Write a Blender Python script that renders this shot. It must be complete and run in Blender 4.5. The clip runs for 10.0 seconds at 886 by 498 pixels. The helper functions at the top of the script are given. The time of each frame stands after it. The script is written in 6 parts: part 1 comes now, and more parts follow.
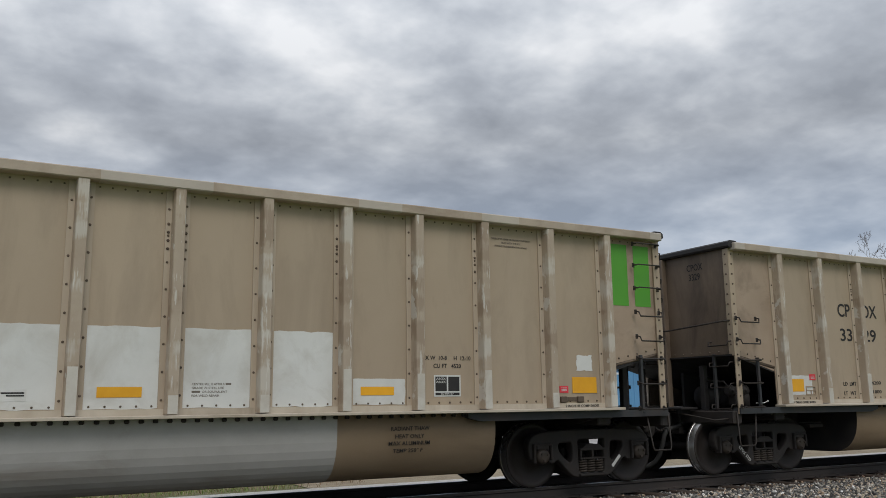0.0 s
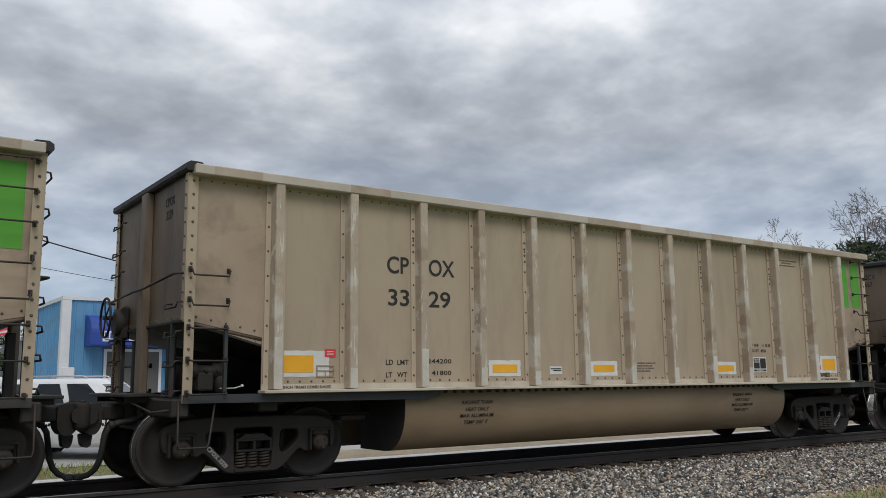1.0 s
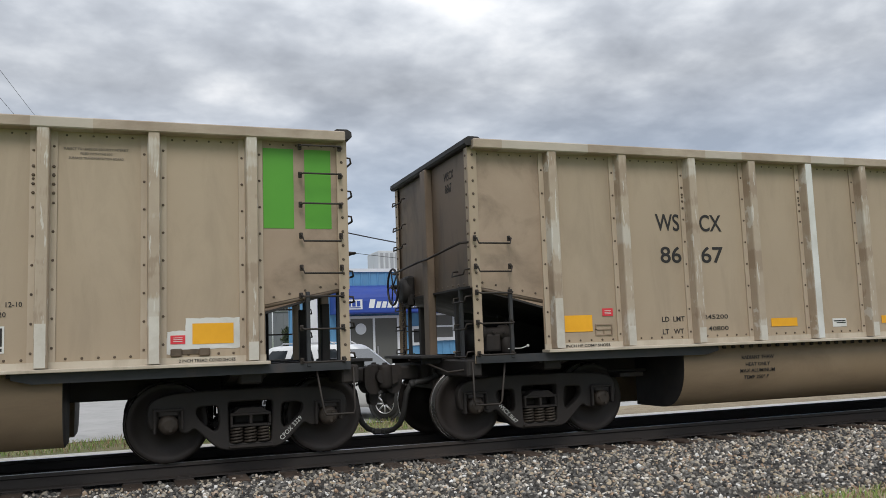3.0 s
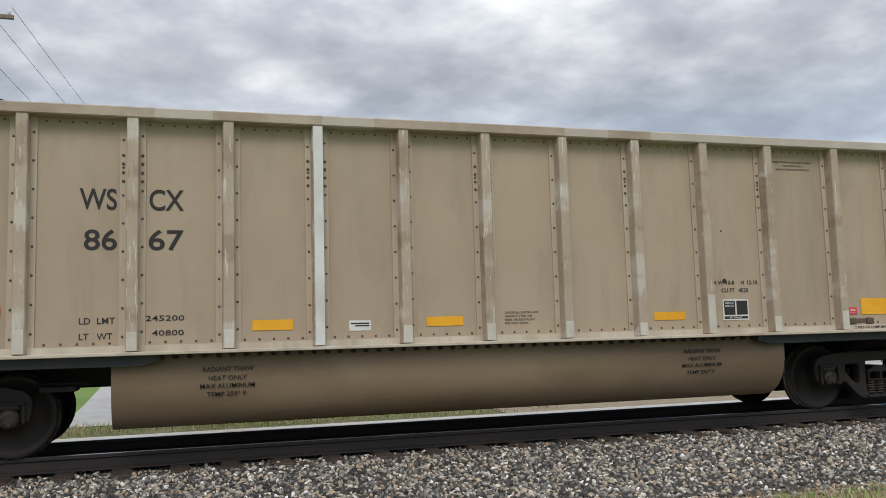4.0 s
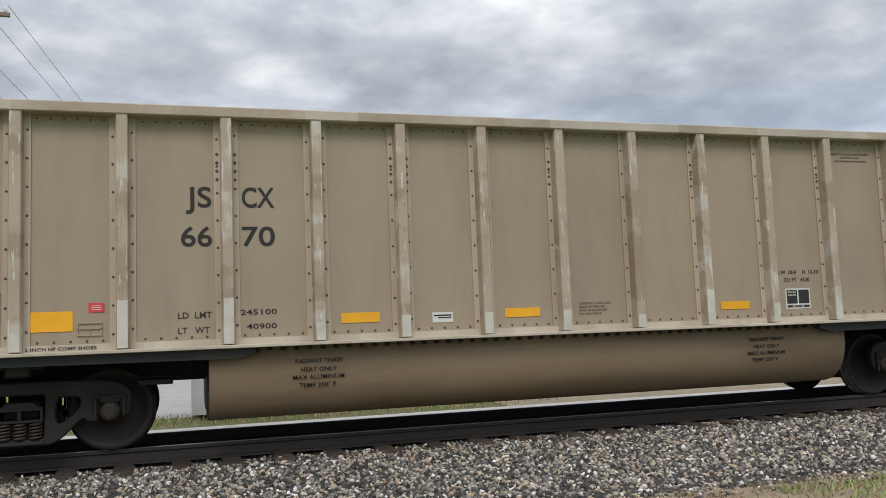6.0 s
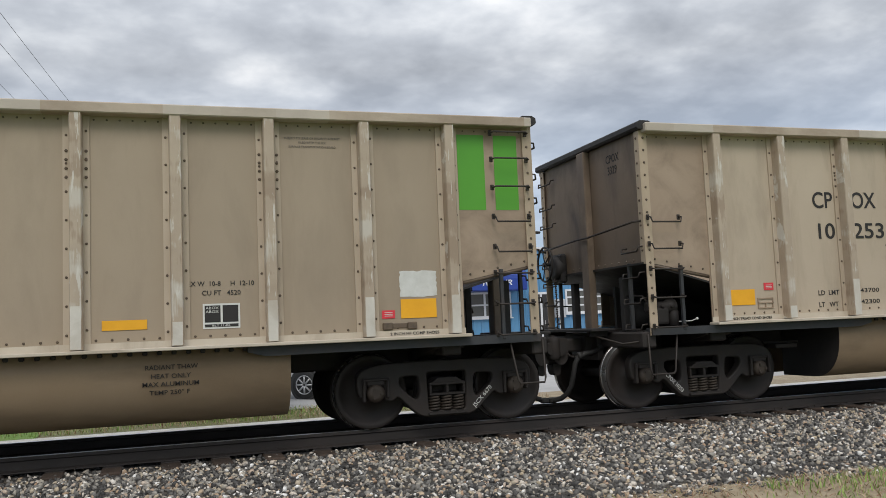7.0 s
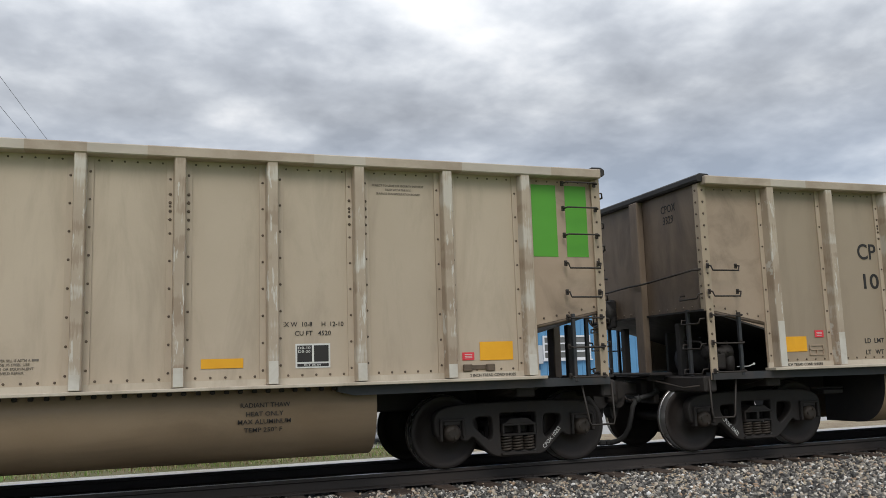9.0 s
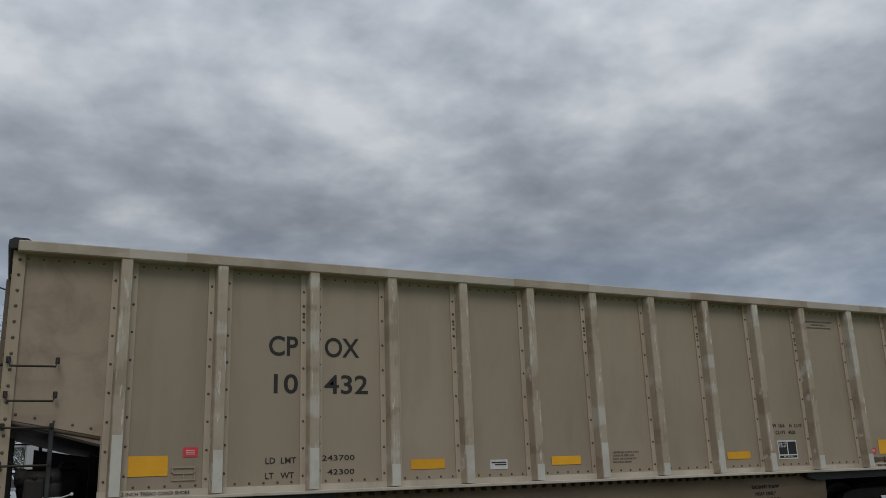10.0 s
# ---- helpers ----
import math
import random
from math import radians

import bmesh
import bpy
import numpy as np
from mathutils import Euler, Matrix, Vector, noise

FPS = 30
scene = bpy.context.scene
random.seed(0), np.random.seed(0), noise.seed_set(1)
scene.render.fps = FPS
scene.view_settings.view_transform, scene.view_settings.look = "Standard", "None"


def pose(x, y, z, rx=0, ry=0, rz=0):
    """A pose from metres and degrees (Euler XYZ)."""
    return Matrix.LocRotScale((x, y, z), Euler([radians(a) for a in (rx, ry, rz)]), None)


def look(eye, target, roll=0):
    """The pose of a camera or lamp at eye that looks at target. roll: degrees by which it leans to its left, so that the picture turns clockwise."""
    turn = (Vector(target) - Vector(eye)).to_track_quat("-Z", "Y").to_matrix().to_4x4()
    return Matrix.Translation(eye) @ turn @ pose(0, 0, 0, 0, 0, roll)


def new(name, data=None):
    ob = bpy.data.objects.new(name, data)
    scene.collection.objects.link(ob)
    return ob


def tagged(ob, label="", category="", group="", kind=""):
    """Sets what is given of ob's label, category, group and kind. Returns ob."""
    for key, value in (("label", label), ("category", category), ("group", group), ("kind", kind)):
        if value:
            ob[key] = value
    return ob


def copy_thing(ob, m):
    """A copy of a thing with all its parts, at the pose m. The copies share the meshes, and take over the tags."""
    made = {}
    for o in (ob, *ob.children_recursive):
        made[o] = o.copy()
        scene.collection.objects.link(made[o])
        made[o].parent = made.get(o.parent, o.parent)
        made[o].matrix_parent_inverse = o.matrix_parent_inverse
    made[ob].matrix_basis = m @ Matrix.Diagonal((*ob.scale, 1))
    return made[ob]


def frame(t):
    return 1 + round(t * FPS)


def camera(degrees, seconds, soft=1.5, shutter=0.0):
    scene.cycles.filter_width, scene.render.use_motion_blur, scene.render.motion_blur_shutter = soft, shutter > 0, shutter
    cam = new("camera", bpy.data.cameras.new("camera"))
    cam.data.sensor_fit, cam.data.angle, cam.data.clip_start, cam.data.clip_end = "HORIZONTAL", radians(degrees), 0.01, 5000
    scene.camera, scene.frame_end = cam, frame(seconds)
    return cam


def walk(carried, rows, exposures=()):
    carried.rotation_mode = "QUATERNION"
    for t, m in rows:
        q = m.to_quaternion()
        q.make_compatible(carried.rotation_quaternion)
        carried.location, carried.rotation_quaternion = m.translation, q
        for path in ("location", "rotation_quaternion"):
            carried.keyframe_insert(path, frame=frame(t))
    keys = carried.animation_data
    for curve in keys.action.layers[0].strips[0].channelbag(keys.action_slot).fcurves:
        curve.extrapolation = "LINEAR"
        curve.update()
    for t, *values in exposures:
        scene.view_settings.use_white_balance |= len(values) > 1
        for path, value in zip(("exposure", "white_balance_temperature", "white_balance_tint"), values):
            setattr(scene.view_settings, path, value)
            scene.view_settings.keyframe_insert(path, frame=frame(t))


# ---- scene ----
# A coal train of open gondolas rolls past a hand-held camera that stands beside the track.
# The track runs along x, its centre line is y = 0 and the rail tops lie at z = 0.
cam = camera(54.5, 10.0, soft=0.52)
EYE = (0.0, -11.36, 1.242)
# seconds, yaw, pitch, roll
TURNS = [
    (0.0, -29.76, 10.09, 0.69), (0.5, -30.51, 9.17, -0.40), (1.0, -34.99, 8.62, 0.59), (1.2, -37.78, 8.71, 1.53), (1.5, -40.66, 8.56, 2.45),
    (1.7, -39.91, 7.76, 2.64), (2.0, -35.17, 6.01, 2.63), (2.2, -31.03, 5.44, 2.95), (2.5, -25.94, 4.79, 3.27), (2.7, -22.97, 5.33, 2.85),
    (3.0, -19.87, 6.35, 2.04), (3.2, -18.90, 6.29, 1.73), (4.3, -16.85, 5.33, 1.56), (4.5, -16.77, 5.17, 1.51), (5.0, -16.61, 5.06, 1.77),
    (5.5, -16.74, 5.02, 1.96), (5.7, -16.84, 5.12, 2.05), (6.8, -17.71, 5.20, 2.37), (7.0, -17.79, 5.08, 2.41), (7.5, -17.94, 4.99, 2.84),
    (8.0, -18.12, 5.25, 2.81), (8.5, -18.61, 5.93, 2.51), (9.0, -19.32, 8.01, 1.78), (9.2, -19.66, 9.74, 1.47), (9.5, -21.57, 13.23, 0.92),
    (9.7, -23.69, 14.74, 1.09), (10.0, -26.03, 14.78, 1.98),
]
# seconds, stops, kelvin, tint
EXPOSURES = [(0.0, -0.42, 6500, 10), (0.5, -0.40, 6500, 10), (1.0, -0.28, 6500, 10), (1.5, -0.44, 6450, 10), (2.0, -0.24, 6500, 10), (2.5, -0.05, 6550, 10), (5.5, 0.0, 6600, 10),
             (7.0, 0.0, 6600, 10), (8.0, 0.0, 6600, 10), (9.0, -0.08, 6550, 10), (9.5, -0.62, 6400, 9), (10.0, -0.95, 6300, 9)]
walk(cam, [(t, pose(*EYE, 90 + pitch, roll, yaw)) for t, yaw, pitch, roll in TURNS], EXPOSURES)


# ---- world and sun ----
class Tree:
    """Short ways to write node trees."""

    def __init__(self, tree):
        self.t = tree
        tree.nodes.clear()

    def n(self, type_name, **values):
        node = self.t.nodes.new(type_name)
        for key, value in values.items():
            if key == "op":
                node.operation = value
            elif key == "blend":
                node.blend_type = value
            elif key == "kind":
                node.data_type = value
            elif key == "clamp":
                node.use_clamp = value
        return node

    def set(self, socket, value):
        if isinstance(value, bpy.types.NodeSocket):
            self.t.links.new(value, socket)
        elif isinstance(value, (tuple, list)) and len(value) == 3 and socket.type == "RGBA":
            socket.default_value = (*value, 1)
        else:
            socket.default_value = value

    def math(self, op, a, b=0.0, c=None, clamp=False):
        node = self.n("ShaderNodeMath", op=op, clamp=clamp)
        self.set(node.inputs[0], a)
        self.set(node.inputs[1], b)
        if c is not None:
            self.set(node.inputs[2], c)
        return node.outputs[0]

    def mix(self, f, a, b, blend="MIX"):
        node = self.n("ShaderNodeMix", kind="RGBA", blend=blend)
        self.set(node.inputs[0], f)
        self.set(node.inputs[6], a)
        self.set(node.inputs[7], b)
        return node.outputs[2]

    def noise(self, vector, scale, detail=4.0, rough=0.55, distort=0.0):
        node = self.n("ShaderNodeTexNoise")
        self.set(node.inputs["Vector"], vector)
        node.inputs["Scale"].default_value = scale
        node.inputs["Detail"].default_value = detail
        node.inputs["Roughness"].default_value = rough
        node.inputs["Distortion"].default_value = distort
        return node.outputs["Fac"]

    def scaled(self, vector, sx, sy, sz, at=(0, 0, 0)):
        node = self.n("ShaderNodeMapping")
        self.set(node.inputs["Vector"], vector)
        node.inputs["Location"].default_value = at
        node.inputs["Scale"].default_value = (sx, sy, sz)
        return node.outputs[0]

    def ramp(self, f, *stops):
        node = self.n("ShaderNodeValToRGB")
        self.set(node.inputs[0], f)
        r = node.color_ramp
        while len(r.elements) < len(stops):
            r.elements.new(0.5)
        for e, (at, c) in zip(r.elements, stops):
            e.position = at
            e.color = (c, c, c, 1) if isinstance(c, (int, float)) else (*c, 1)
        return node.outputs[0]

    def range(self, value, a, b, c=0.0, d=1.0):
        node = self.n("ShaderNodeMapRange")
        self.set(node.inputs[0], value)
        for k, v in enumerate((a, b, c, d)):
            node.inputs[k + 1].default_value = v
        return node.outputs[0]


def build_world():
    w = bpy.data.worlds.new("overcast")
    scene.world = w
    w.use_nodes = True
    t = Tree(w.node_tree)
    way = t.n("ShaderNodeTexCoord").outputs["Generated"]
    sep = t.n("ShaderNodeSeparateXYZ")
    t.set(sep.inputs[0], way)
    x, y, z = sep.outputs
    up = t.math("ADD", t.math("MAXIMUM", z, 0.0), 0.24)
    comb = t.n("ShaderNodeCombineXYZ")
    t.set(comb.inputs[0], t.math("DIVIDE", x, up))
    t.set(comb.inputs[1], t.math("DIVIDE", y, up))
    comb.inputs[2].default_value = CLOUD_SEED
    deck = comb.outputs[0]
    big = t.noise(deck, 1.0, 1.0, 0.5, 0.1)
    mid = t.noise(deck, 3.3, 4.0, 0.5, 0.12)
    fine = t.noise(deck, 9.0, 6.0, 0.52, 0.1)
    mass = t.math("ADD", t.math("MULTIPLY", big, 0.40), t.math("ADD", t.math("MULTIPLY", mid, 0.42), t.math("MULTIPLY", fine, 0.22)))
    # the deck thins towards the east
    mass = t.math("ADD", mass, t.math("MULTIPLY", t.math("SUBTRACT", x, 0.42), 0.06))
    cloud = t.ramp(mass, (0.40, CLOUD_DARK), (0.485, CLOUD_GREY), (0.55, CLOUD_PALE), (0.64, CLOUD_WHITE))
    sky = t.n("ShaderNodeTexSky")
    sky.sky_type = "NISHITA"
    sky.sun_disc = False
    sky.sun_elevation = radians(SUN_UP)
    sky.sun_rotation = radians(SUN_TURN)
    blue = t.mix(1.0, sky.outputs[0], (0.085, 0.085, 0.085), "MULTIPLY")
    hazy = t.mix(0.55, blue, (0.31, 0.435, 0.66))
    low = t.range(z, 0.02, 0.29, 0.90, 0.0)
    shown = t.mix(low, cloud, hazy)
    # an overcast sky is brightest overhead
    top = t.range(z, 0.30, 0.58, 1.0, ZENITH)
    shown = t.mix(1.0, shown, t.math("MULTIPLY", top, SKY_GAIN), "MULTIPLY")
    ground = t.range(z, -0.03, 0.0, 1.0, 0.0)
    shown = t.mix(ground, shown, (0.12, 0.12, 0.10))
    bg = t.n("ShaderNodeBackground")
    t.set(bg.inputs[0], shown)
    bg.inputs[1].default_value = 1.0
    out = t.n("ShaderNodeOutputWorld")
    t.t.links.new(bg.outputs[0], out.inputs[0])


CLOUD_SEED = 12.7
CLOUD_DARK, CLOUD_GREY, CLOUD_PALE, CLOUD_WHITE = (0.325, 0.355, 0.405), (0.44, 0.475, 0.53), (0.575, 0.61, 0.66), (0.80, 0.82, 0.85)
SUN_UP, SUN_TURN, ZENITH, SKY_GAIN = 48.0, 200.0, 1.5, 1.2
build_world()
sun_data = bpy.data.lights.new("sun", "SUN")
sun_data.energy, sun_data.angle, sun_data.color = 1.45, radians(25), (1.0, 0.96, 0.90)
sun = new("sun", sun_data)
sun.matrix_world = look((-12, -34, 40), (0, 0, 0))


# ---- materials ----
def surface(name, low, high, scale=3.0, rough=(0.6, 0.85), metal=0.0, bump=0.2, fine=60.0, stretch=(1, 1, 1),
            dirt=None, dirt_amount=0.0, dirt_stretch=(1, 1, 1), vary=0.0, island=0.0, bump_depth=0.004, hard=0.2, blocks=0.0, scrape=None, patches=None):
    """A weathered surface: two tones in broad blotches, fine grain, dirt in stains of its own shape, relief."""
    m = bpy.data.materials.new(name)
    m.use_nodes = True
    t = Tree(m.node_tree)
    place = t.n("ShaderNodeTexCoord").outputs["Object"]
    rnd = t.n("ShaderNodeObjectInfo").outputs["Random"]
    shift = t.n("ShaderNodeVectorMath", op="ADD")
    t.set(shift.inputs[0], t.scaled(place, *stretch))
    comb = t.n("ShaderNodeCombineXYZ")
    t.set(comb.inputs[0], t.math("MULTIPLY", rnd, 37.0))
    t.set(comb.inputs[1], t.math("MULTIPLY", rnd, 91.0))
    t.set(shift.inputs[1], comb.outputs[0])
    p = shift.outputs[0]
    broad = t.noise(p, scale, 5.0, 0.6, 0.3)
    grain = t.noise(p, fine, 3.0, 0.6)
    mixf = t.math("ADD", t.math("MULTIPLY", t.range(broad, 0.5 - hard, 0.5 + hard), 0.75), t.math("MULTIPLY", grain, 0.25))
    colour = t.mix(mixf, low, high)
    if dirt:
        stain = t.noise(t.scaled(p, *dirt_stretch), 1.7, 6.0, 0.65, 0.5)
        stain = t.range(stain, 0.48, 0.70, 0.0, dirt_amount)
        colour = t.mix(stain, colour, dirt)
    if blocks:
        # repainted lengths between worn ones
        sep = t.n("ShaderNodeSeparateXYZ")
        t.set(sep.inputs[0], p)
        white = t.n("ShaderNodeTexWhiteNoise")
        white.noise_dimensions = "1D"
        t.set(white.inputs["W"], t.math("FLOOR", t.math("DIVIDE", sep.outputs[0], blocks)))
        colour = t.mix(t.range(white.outputs["Value"], 0.45, 0.55, 0.0, 0.42), colour, (0.58, 0.55, 0.50))
    if patches:
        # smeared lengths of old paint and rust along the upright ribs
        rust, pale = patches
        patch = t.noise(t.scaled(p, 0.5, 0.5, 1.0, (7.0, 1.0, 4.0)), 2.1, 3.0, 0.5, 0.1)
        streak = t.noise(t.scaled(p, 1.0, 1.0, 0.09, (1.0, 8.0, 2.0)), 55.0, 2.0, 0.6)
        edge = t.math("ADD", patch, t.math("MULTIPLY", t.math("SUBTRACT", streak, 0.5), 0.22))
        colour = t.mix(t.range(edge, 0.56, 0.61, 0.0, 0.5), colour, rust)
        colour = t.mix(t.range(edge, 0.43, 0.36, 0.0, 0.6), colour, pale)
    if scrape:
        # bright scrapes, long and narrow, where the paint is rubbed off
        mark = t.noise(t.scaled(p, 9.0, 1.0, 1.1, (3.0, 5.0, 2.0)), 2.4, 4.0, 0.6)
        colour = t.mix(t.range(mark, 0.60, 0.64, 0.0, 0.7), colour, scrape)
    if vary or island:
        r = t.n("ShaderNodeNewGeometry").outputs["Random Per Island"] if island else rnd
        gain = t.range(r, 0.0, 1.0, 1 - max(vary, island), 1 + max(vary, island))
        colour = t.mix(1.0, colour, gain, "MULTIPLY")
    b = t.n("ShaderNodeBsdfPrincipled")
    t.set(b.inputs["Base Color"], colour)
    t.set(b.inputs["Roughness"], t.range(broad, 0.3, 0.7, *rough))
    b.inputs["Metallic"].default_value = metal
    if bump:
        relief = t.n("ShaderNodeBump")
        relief.inputs["Strength"].default_value = bump
        relief.inputs["Distance"].default_value = bump_depth
        t.set(relief.inputs["Height"], t.math("ADD", grain, t.math("MULTIPLY", broad, 2.0)))
        t.t.links.new(relief.outputs[0], b.inputs["Normal"])
    out = t.n("ShaderNodeOutputMaterial")
    t.t.links.new(b.outputs[0], out.inputs[0])
    return m


def stones_material(name, tones, rough=0.85):
    m = bpy.data.materials.new(name)
    m.use_nodes = True
    t = Tree(m.node_tree)
    r = t.n("ShaderNodeNewGeometry").outputs["Random Per Island"]
    place = t.n("ShaderNodeTexCoord").outputs["Object"]
    colour = t.ramp(r, *tones)
    colour = t.mix(0.45, colour, t.ramp(t.noise(place, 40.0, 3.0), (0.3, (0.5, 0.5, 0.5)), (0.7, (1.5, 1.48, 1.42))), "MULTIPLY")
    b = t.n("ShaderNodeBsdfPrincipled")
    t.set(b.inputs["Base Color"], colour)
    b.inputs["Roughness"].default_value = rough
    out = t.n("ShaderNodeOutputMaterial")
    t.t.links.new(b.outputs[0], out.inputs[0])
    return m


def glass_material(name, colour=(0.02, 0.025, 0.03), rough=0.06):
    m = bpy.data.materials.new(name)
    m.use_nodes = True
    b = m.node_tree.nodes["Principled BSDF"]
    b.inputs["Base Color"].default_value = (*colour, 1)
    b.inputs["Roughness"].default_value = rough
    b.inputs["Specular IOR Level"].default_value = 0.6
    return m


TAN = dict(dirt=(0.24, 0.19, 0.14), dirt_amount=0.35, dirt_stretch=(1.4, 1.4, 0.35))
PANEL = surface("aluminium_panel", (0.382, 0.297, 0.212), (0.446, 0.355, 0.261), 0.8, (0.5, 0.65), 0.0, 0.12, 75, vary=0.05, hard=0.28, **TAN)
DULL_PANEL = surface("weathered_dimmed_panel", (0.324, 0.254, 0.184), (0.382, 0.307, 0.228), 0.8, (0.5, 0.65), 0.0, 0.12, 75, vary=0.06, hard=0.28, **TAN)
FLANGE = surface("aluminium_flange", (0.43, 0.342, 0.256), (0.535, 0.45, 0.355), 1.8, (0.45, 0.65), 0.0, 0.1, 60, stretch=(1, 1, 0.5), dirt=(0.27, 0.2, 0.14), dirt_amount=0.5, dirt_stretch=(1, 1, 0.4))
# panel tan with the ends' shade darkened into the colour, plus soot streaks
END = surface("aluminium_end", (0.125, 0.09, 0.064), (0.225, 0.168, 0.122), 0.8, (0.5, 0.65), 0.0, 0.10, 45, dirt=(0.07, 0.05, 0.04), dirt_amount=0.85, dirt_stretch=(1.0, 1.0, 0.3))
POST = surface("aluminium_post", (0.375, 0.295, 0.222), (0.46, 0.38, 0.295), 2.2, (0.45, 0.7), 0.0, 0.12, 60, stretch=(1, 1, 1), hard=0.16, patches=((0.25, 0.175, 0.118), (0.60, 0.575, 0.52)), scrape=(0.64, 0.62, 0.57))
END_SIDE = surface("aluminium_end_panel", (0.325, 0.238, 0.170), (0.415, 0.318, 0.236), 1.1, (0.5, 0.65), 0.0, 0.10, 45, dirt=(0.17, 0.125, 0.088), dirt_amount=0.6, vary=0.06)
CHORD = surface("aluminium_chord", (0.34, 0.265, 0.198), (0.48, 0.40, 0.318), 1.6, (0.45, 0.65), 0.0, 0.12, 50, stretch=(1, 1, 1), dirt=(0.23, 0.17, 0.12), dirt_amount=0.6, dirt_stretch=(.4, 1, 1), hard=0.12, blocks=0.61)
SILL = surface("aluminium_sill", (0.47, 0.40, 0.31), (0.60, 0.54, 0.45), 1.5, (0.45, 0.65), 0.0, 0.1, 50, dirt=(0.24, 0.18, 0.12), dirt_amount=0.5, dirt_stretch=(1, 1, 0.3))
TUB = surface("aluminium_tub", (0.232, 0.163, 0.098), (0.305, 0.226, 0.147), 0.7, (0.42, 0.6), 0.0, 0.10, 40, dirt=(0.15, 0.105, 0.065), dirt_amount=0.5, dirt_stretch=(0.35, 1.2, 1.2))
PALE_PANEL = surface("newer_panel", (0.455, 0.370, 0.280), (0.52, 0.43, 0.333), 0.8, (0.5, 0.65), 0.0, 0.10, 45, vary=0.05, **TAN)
FOOT = surface("repaint_grey", (0.52, 0.485, 0.425), (0.65, 0.615, 0.555), 4.0, (0.5, 0.65), 0.0, 0.08, 50, dirt=(0.36, 0.29, 0.22), dirt_amount=0.5)
RIVET = surface("rivet_steel", (0.06, 0.044, 0.031), (0.16, 0.118, 0.084), 8, (0.6, 0.8))
BLACK = surface("steel_and_shade_black", (0.012, 0.011, 0.012), (0.030, 0.027, 0.026), 3.0, (0.55, 0.8), 0.0, 0.25, 40, dirt=(0.055, 0.042, 0.035), dirt_amount=0.4)
FRAME = surface("steel_sooty", (0.013, 0.0108, 0.010), (0.031, 0.0252, 0.0225), 2.5, (0.6, 0.85), 0.0, 0.35, 35, dirt=(0.045, 0.031, 0.024), dirt_amount=0.45)
STEELBLUE = surface("steel_grey_paint", (0.020, 0.022, 0.026), (0.042, 0.045, 0.050), 2.5, (0.5, 0.7), 0.0, 0.15, 40, dirt=(0.09, 0.06, 0.045), dirt_amount=0.4)
WHEEL = surface("wheel_steel", (0.015, 0.0115, 0.0105), (0.033, 0.0245, 0.021), 3.0, (0.55, 0.75), 0.1, 0.2, 40)
TREAD = surface("wheel_tread", (0.34, 0.33, 0.32), (0.50, 0.49, 0.48), 3.0, (0.22, 0.35), 0.9, 0.05, 60)
IRON = surface("grab_iron", (0.016, 0.013, 0.011), (0.045, 0.034, 0.027), 6.0, (0.55, 0.75), 0.0, 0.15)
RUBBER = surface("hose_rubber", (0.016, 0.016, 0.016), (0.038, 0.036, 0.034), 5, (0.6, 0.8))
BEARING = surface("bearing_cap", (0.03, 0.024, 0.02), (0.075, 0.056, 0.042), 6, (0.5, 0.7), 0.2)
GREEN = surface("green_paint", (0.078, 0.315, 0.024), (0.095, 0.35, 0.032), 2.0, (0.45, 0.6), 0.0, 0.04)
ORANGE = surface("orange_sheet", (0.78, 0.36, 0.012), (0.88, 0.44, 0.02), 5.0, (0.35, 0.5), 0.0, 0.04, vary=0.10)
RED = surface("red_sign", (0.66, 0.03, 0.05), (0.78, 0.06, 0.08), 5.0, (0.4, 0.55), 0.0, 0.04)
WHITE = surface("white_paint", (0.62, 0.62, 0.60), (0.74, 0.74, 0.72), 2.0, (0.5, 0.65), 0.0, 0.06, dirt=(0.45, 0.42, 0.37), dirt_amount=0.5)
# white paint for the belly, its shade greyed into the colour, with dirt stains
SHADED_WHITE = surface("shaded_stained_white_paint", (0.33, 0.32, 0.30), (0.45, 0.44, 0.42), 1.2, (0.5, 0.65), 0.0, 0.06, dirt=(0.22, 0.18, 0.14), dirt_amount=0.6, dirt_stretch=(0.35, 1.2, 1.2))
LETTER = surface("letter_black", (0.016, 0.015, 0.016), (0.032, 0.029, 0.028), 6.0, (0.65, 0.8), 0.0, 0.0)
FAINT = surface("letter_faded", (0.13, 0.11, 0.09), (0.2, 0.17, 0.14), 6.0, (0.5, 0.7), 0.0, 0.0)
STENCIL = surface("stencil_white", (0.55, 0.55, 0.52), (0.7, 0.7, 0.68), 9.0, (0.6, 0.7), 0.0, 0.0)


# ---- mesh tools ----
def box(bm, x0, x1, y0, y1, z0, z1):
    v = [bm.verts.new((x, y, z)) for x in (x0, x1) for y in (y0, y1) for z in (z0, z1)]
    for f in ((0, 1, 3, 2), (4, 6, 7, 5), (0, 4, 5, 1), (2, 3, 7, 6), (0, 2, 6, 4), (1, 5, 7, 3)):
        bm.faces.new([v[i] for i in f])
    return v


def soft_box(bm, x0, x1, y0, y1, z0, z1, r=0.01, n=1):
    b = bmesh.new()
    box(b, x0, x1, y0, y1, z0, z1)
    bmesh.ops.bevel(b, geom=b.edges[:], offset=r, segments=n, affect="EDGES", profile=0.5)
    join(bm, b)


def join(bm, other, m=None):
    if m:
        bmesh.ops.transform(other, matrix=m, verts=other.verts)
    made = {v: bm.verts.new(v.co) for v in other.verts}
    for f in other.faces:
        g = bm.faces.new([made[v] for v in f.verts])
        g.smooth = f.smooth
    other.free()


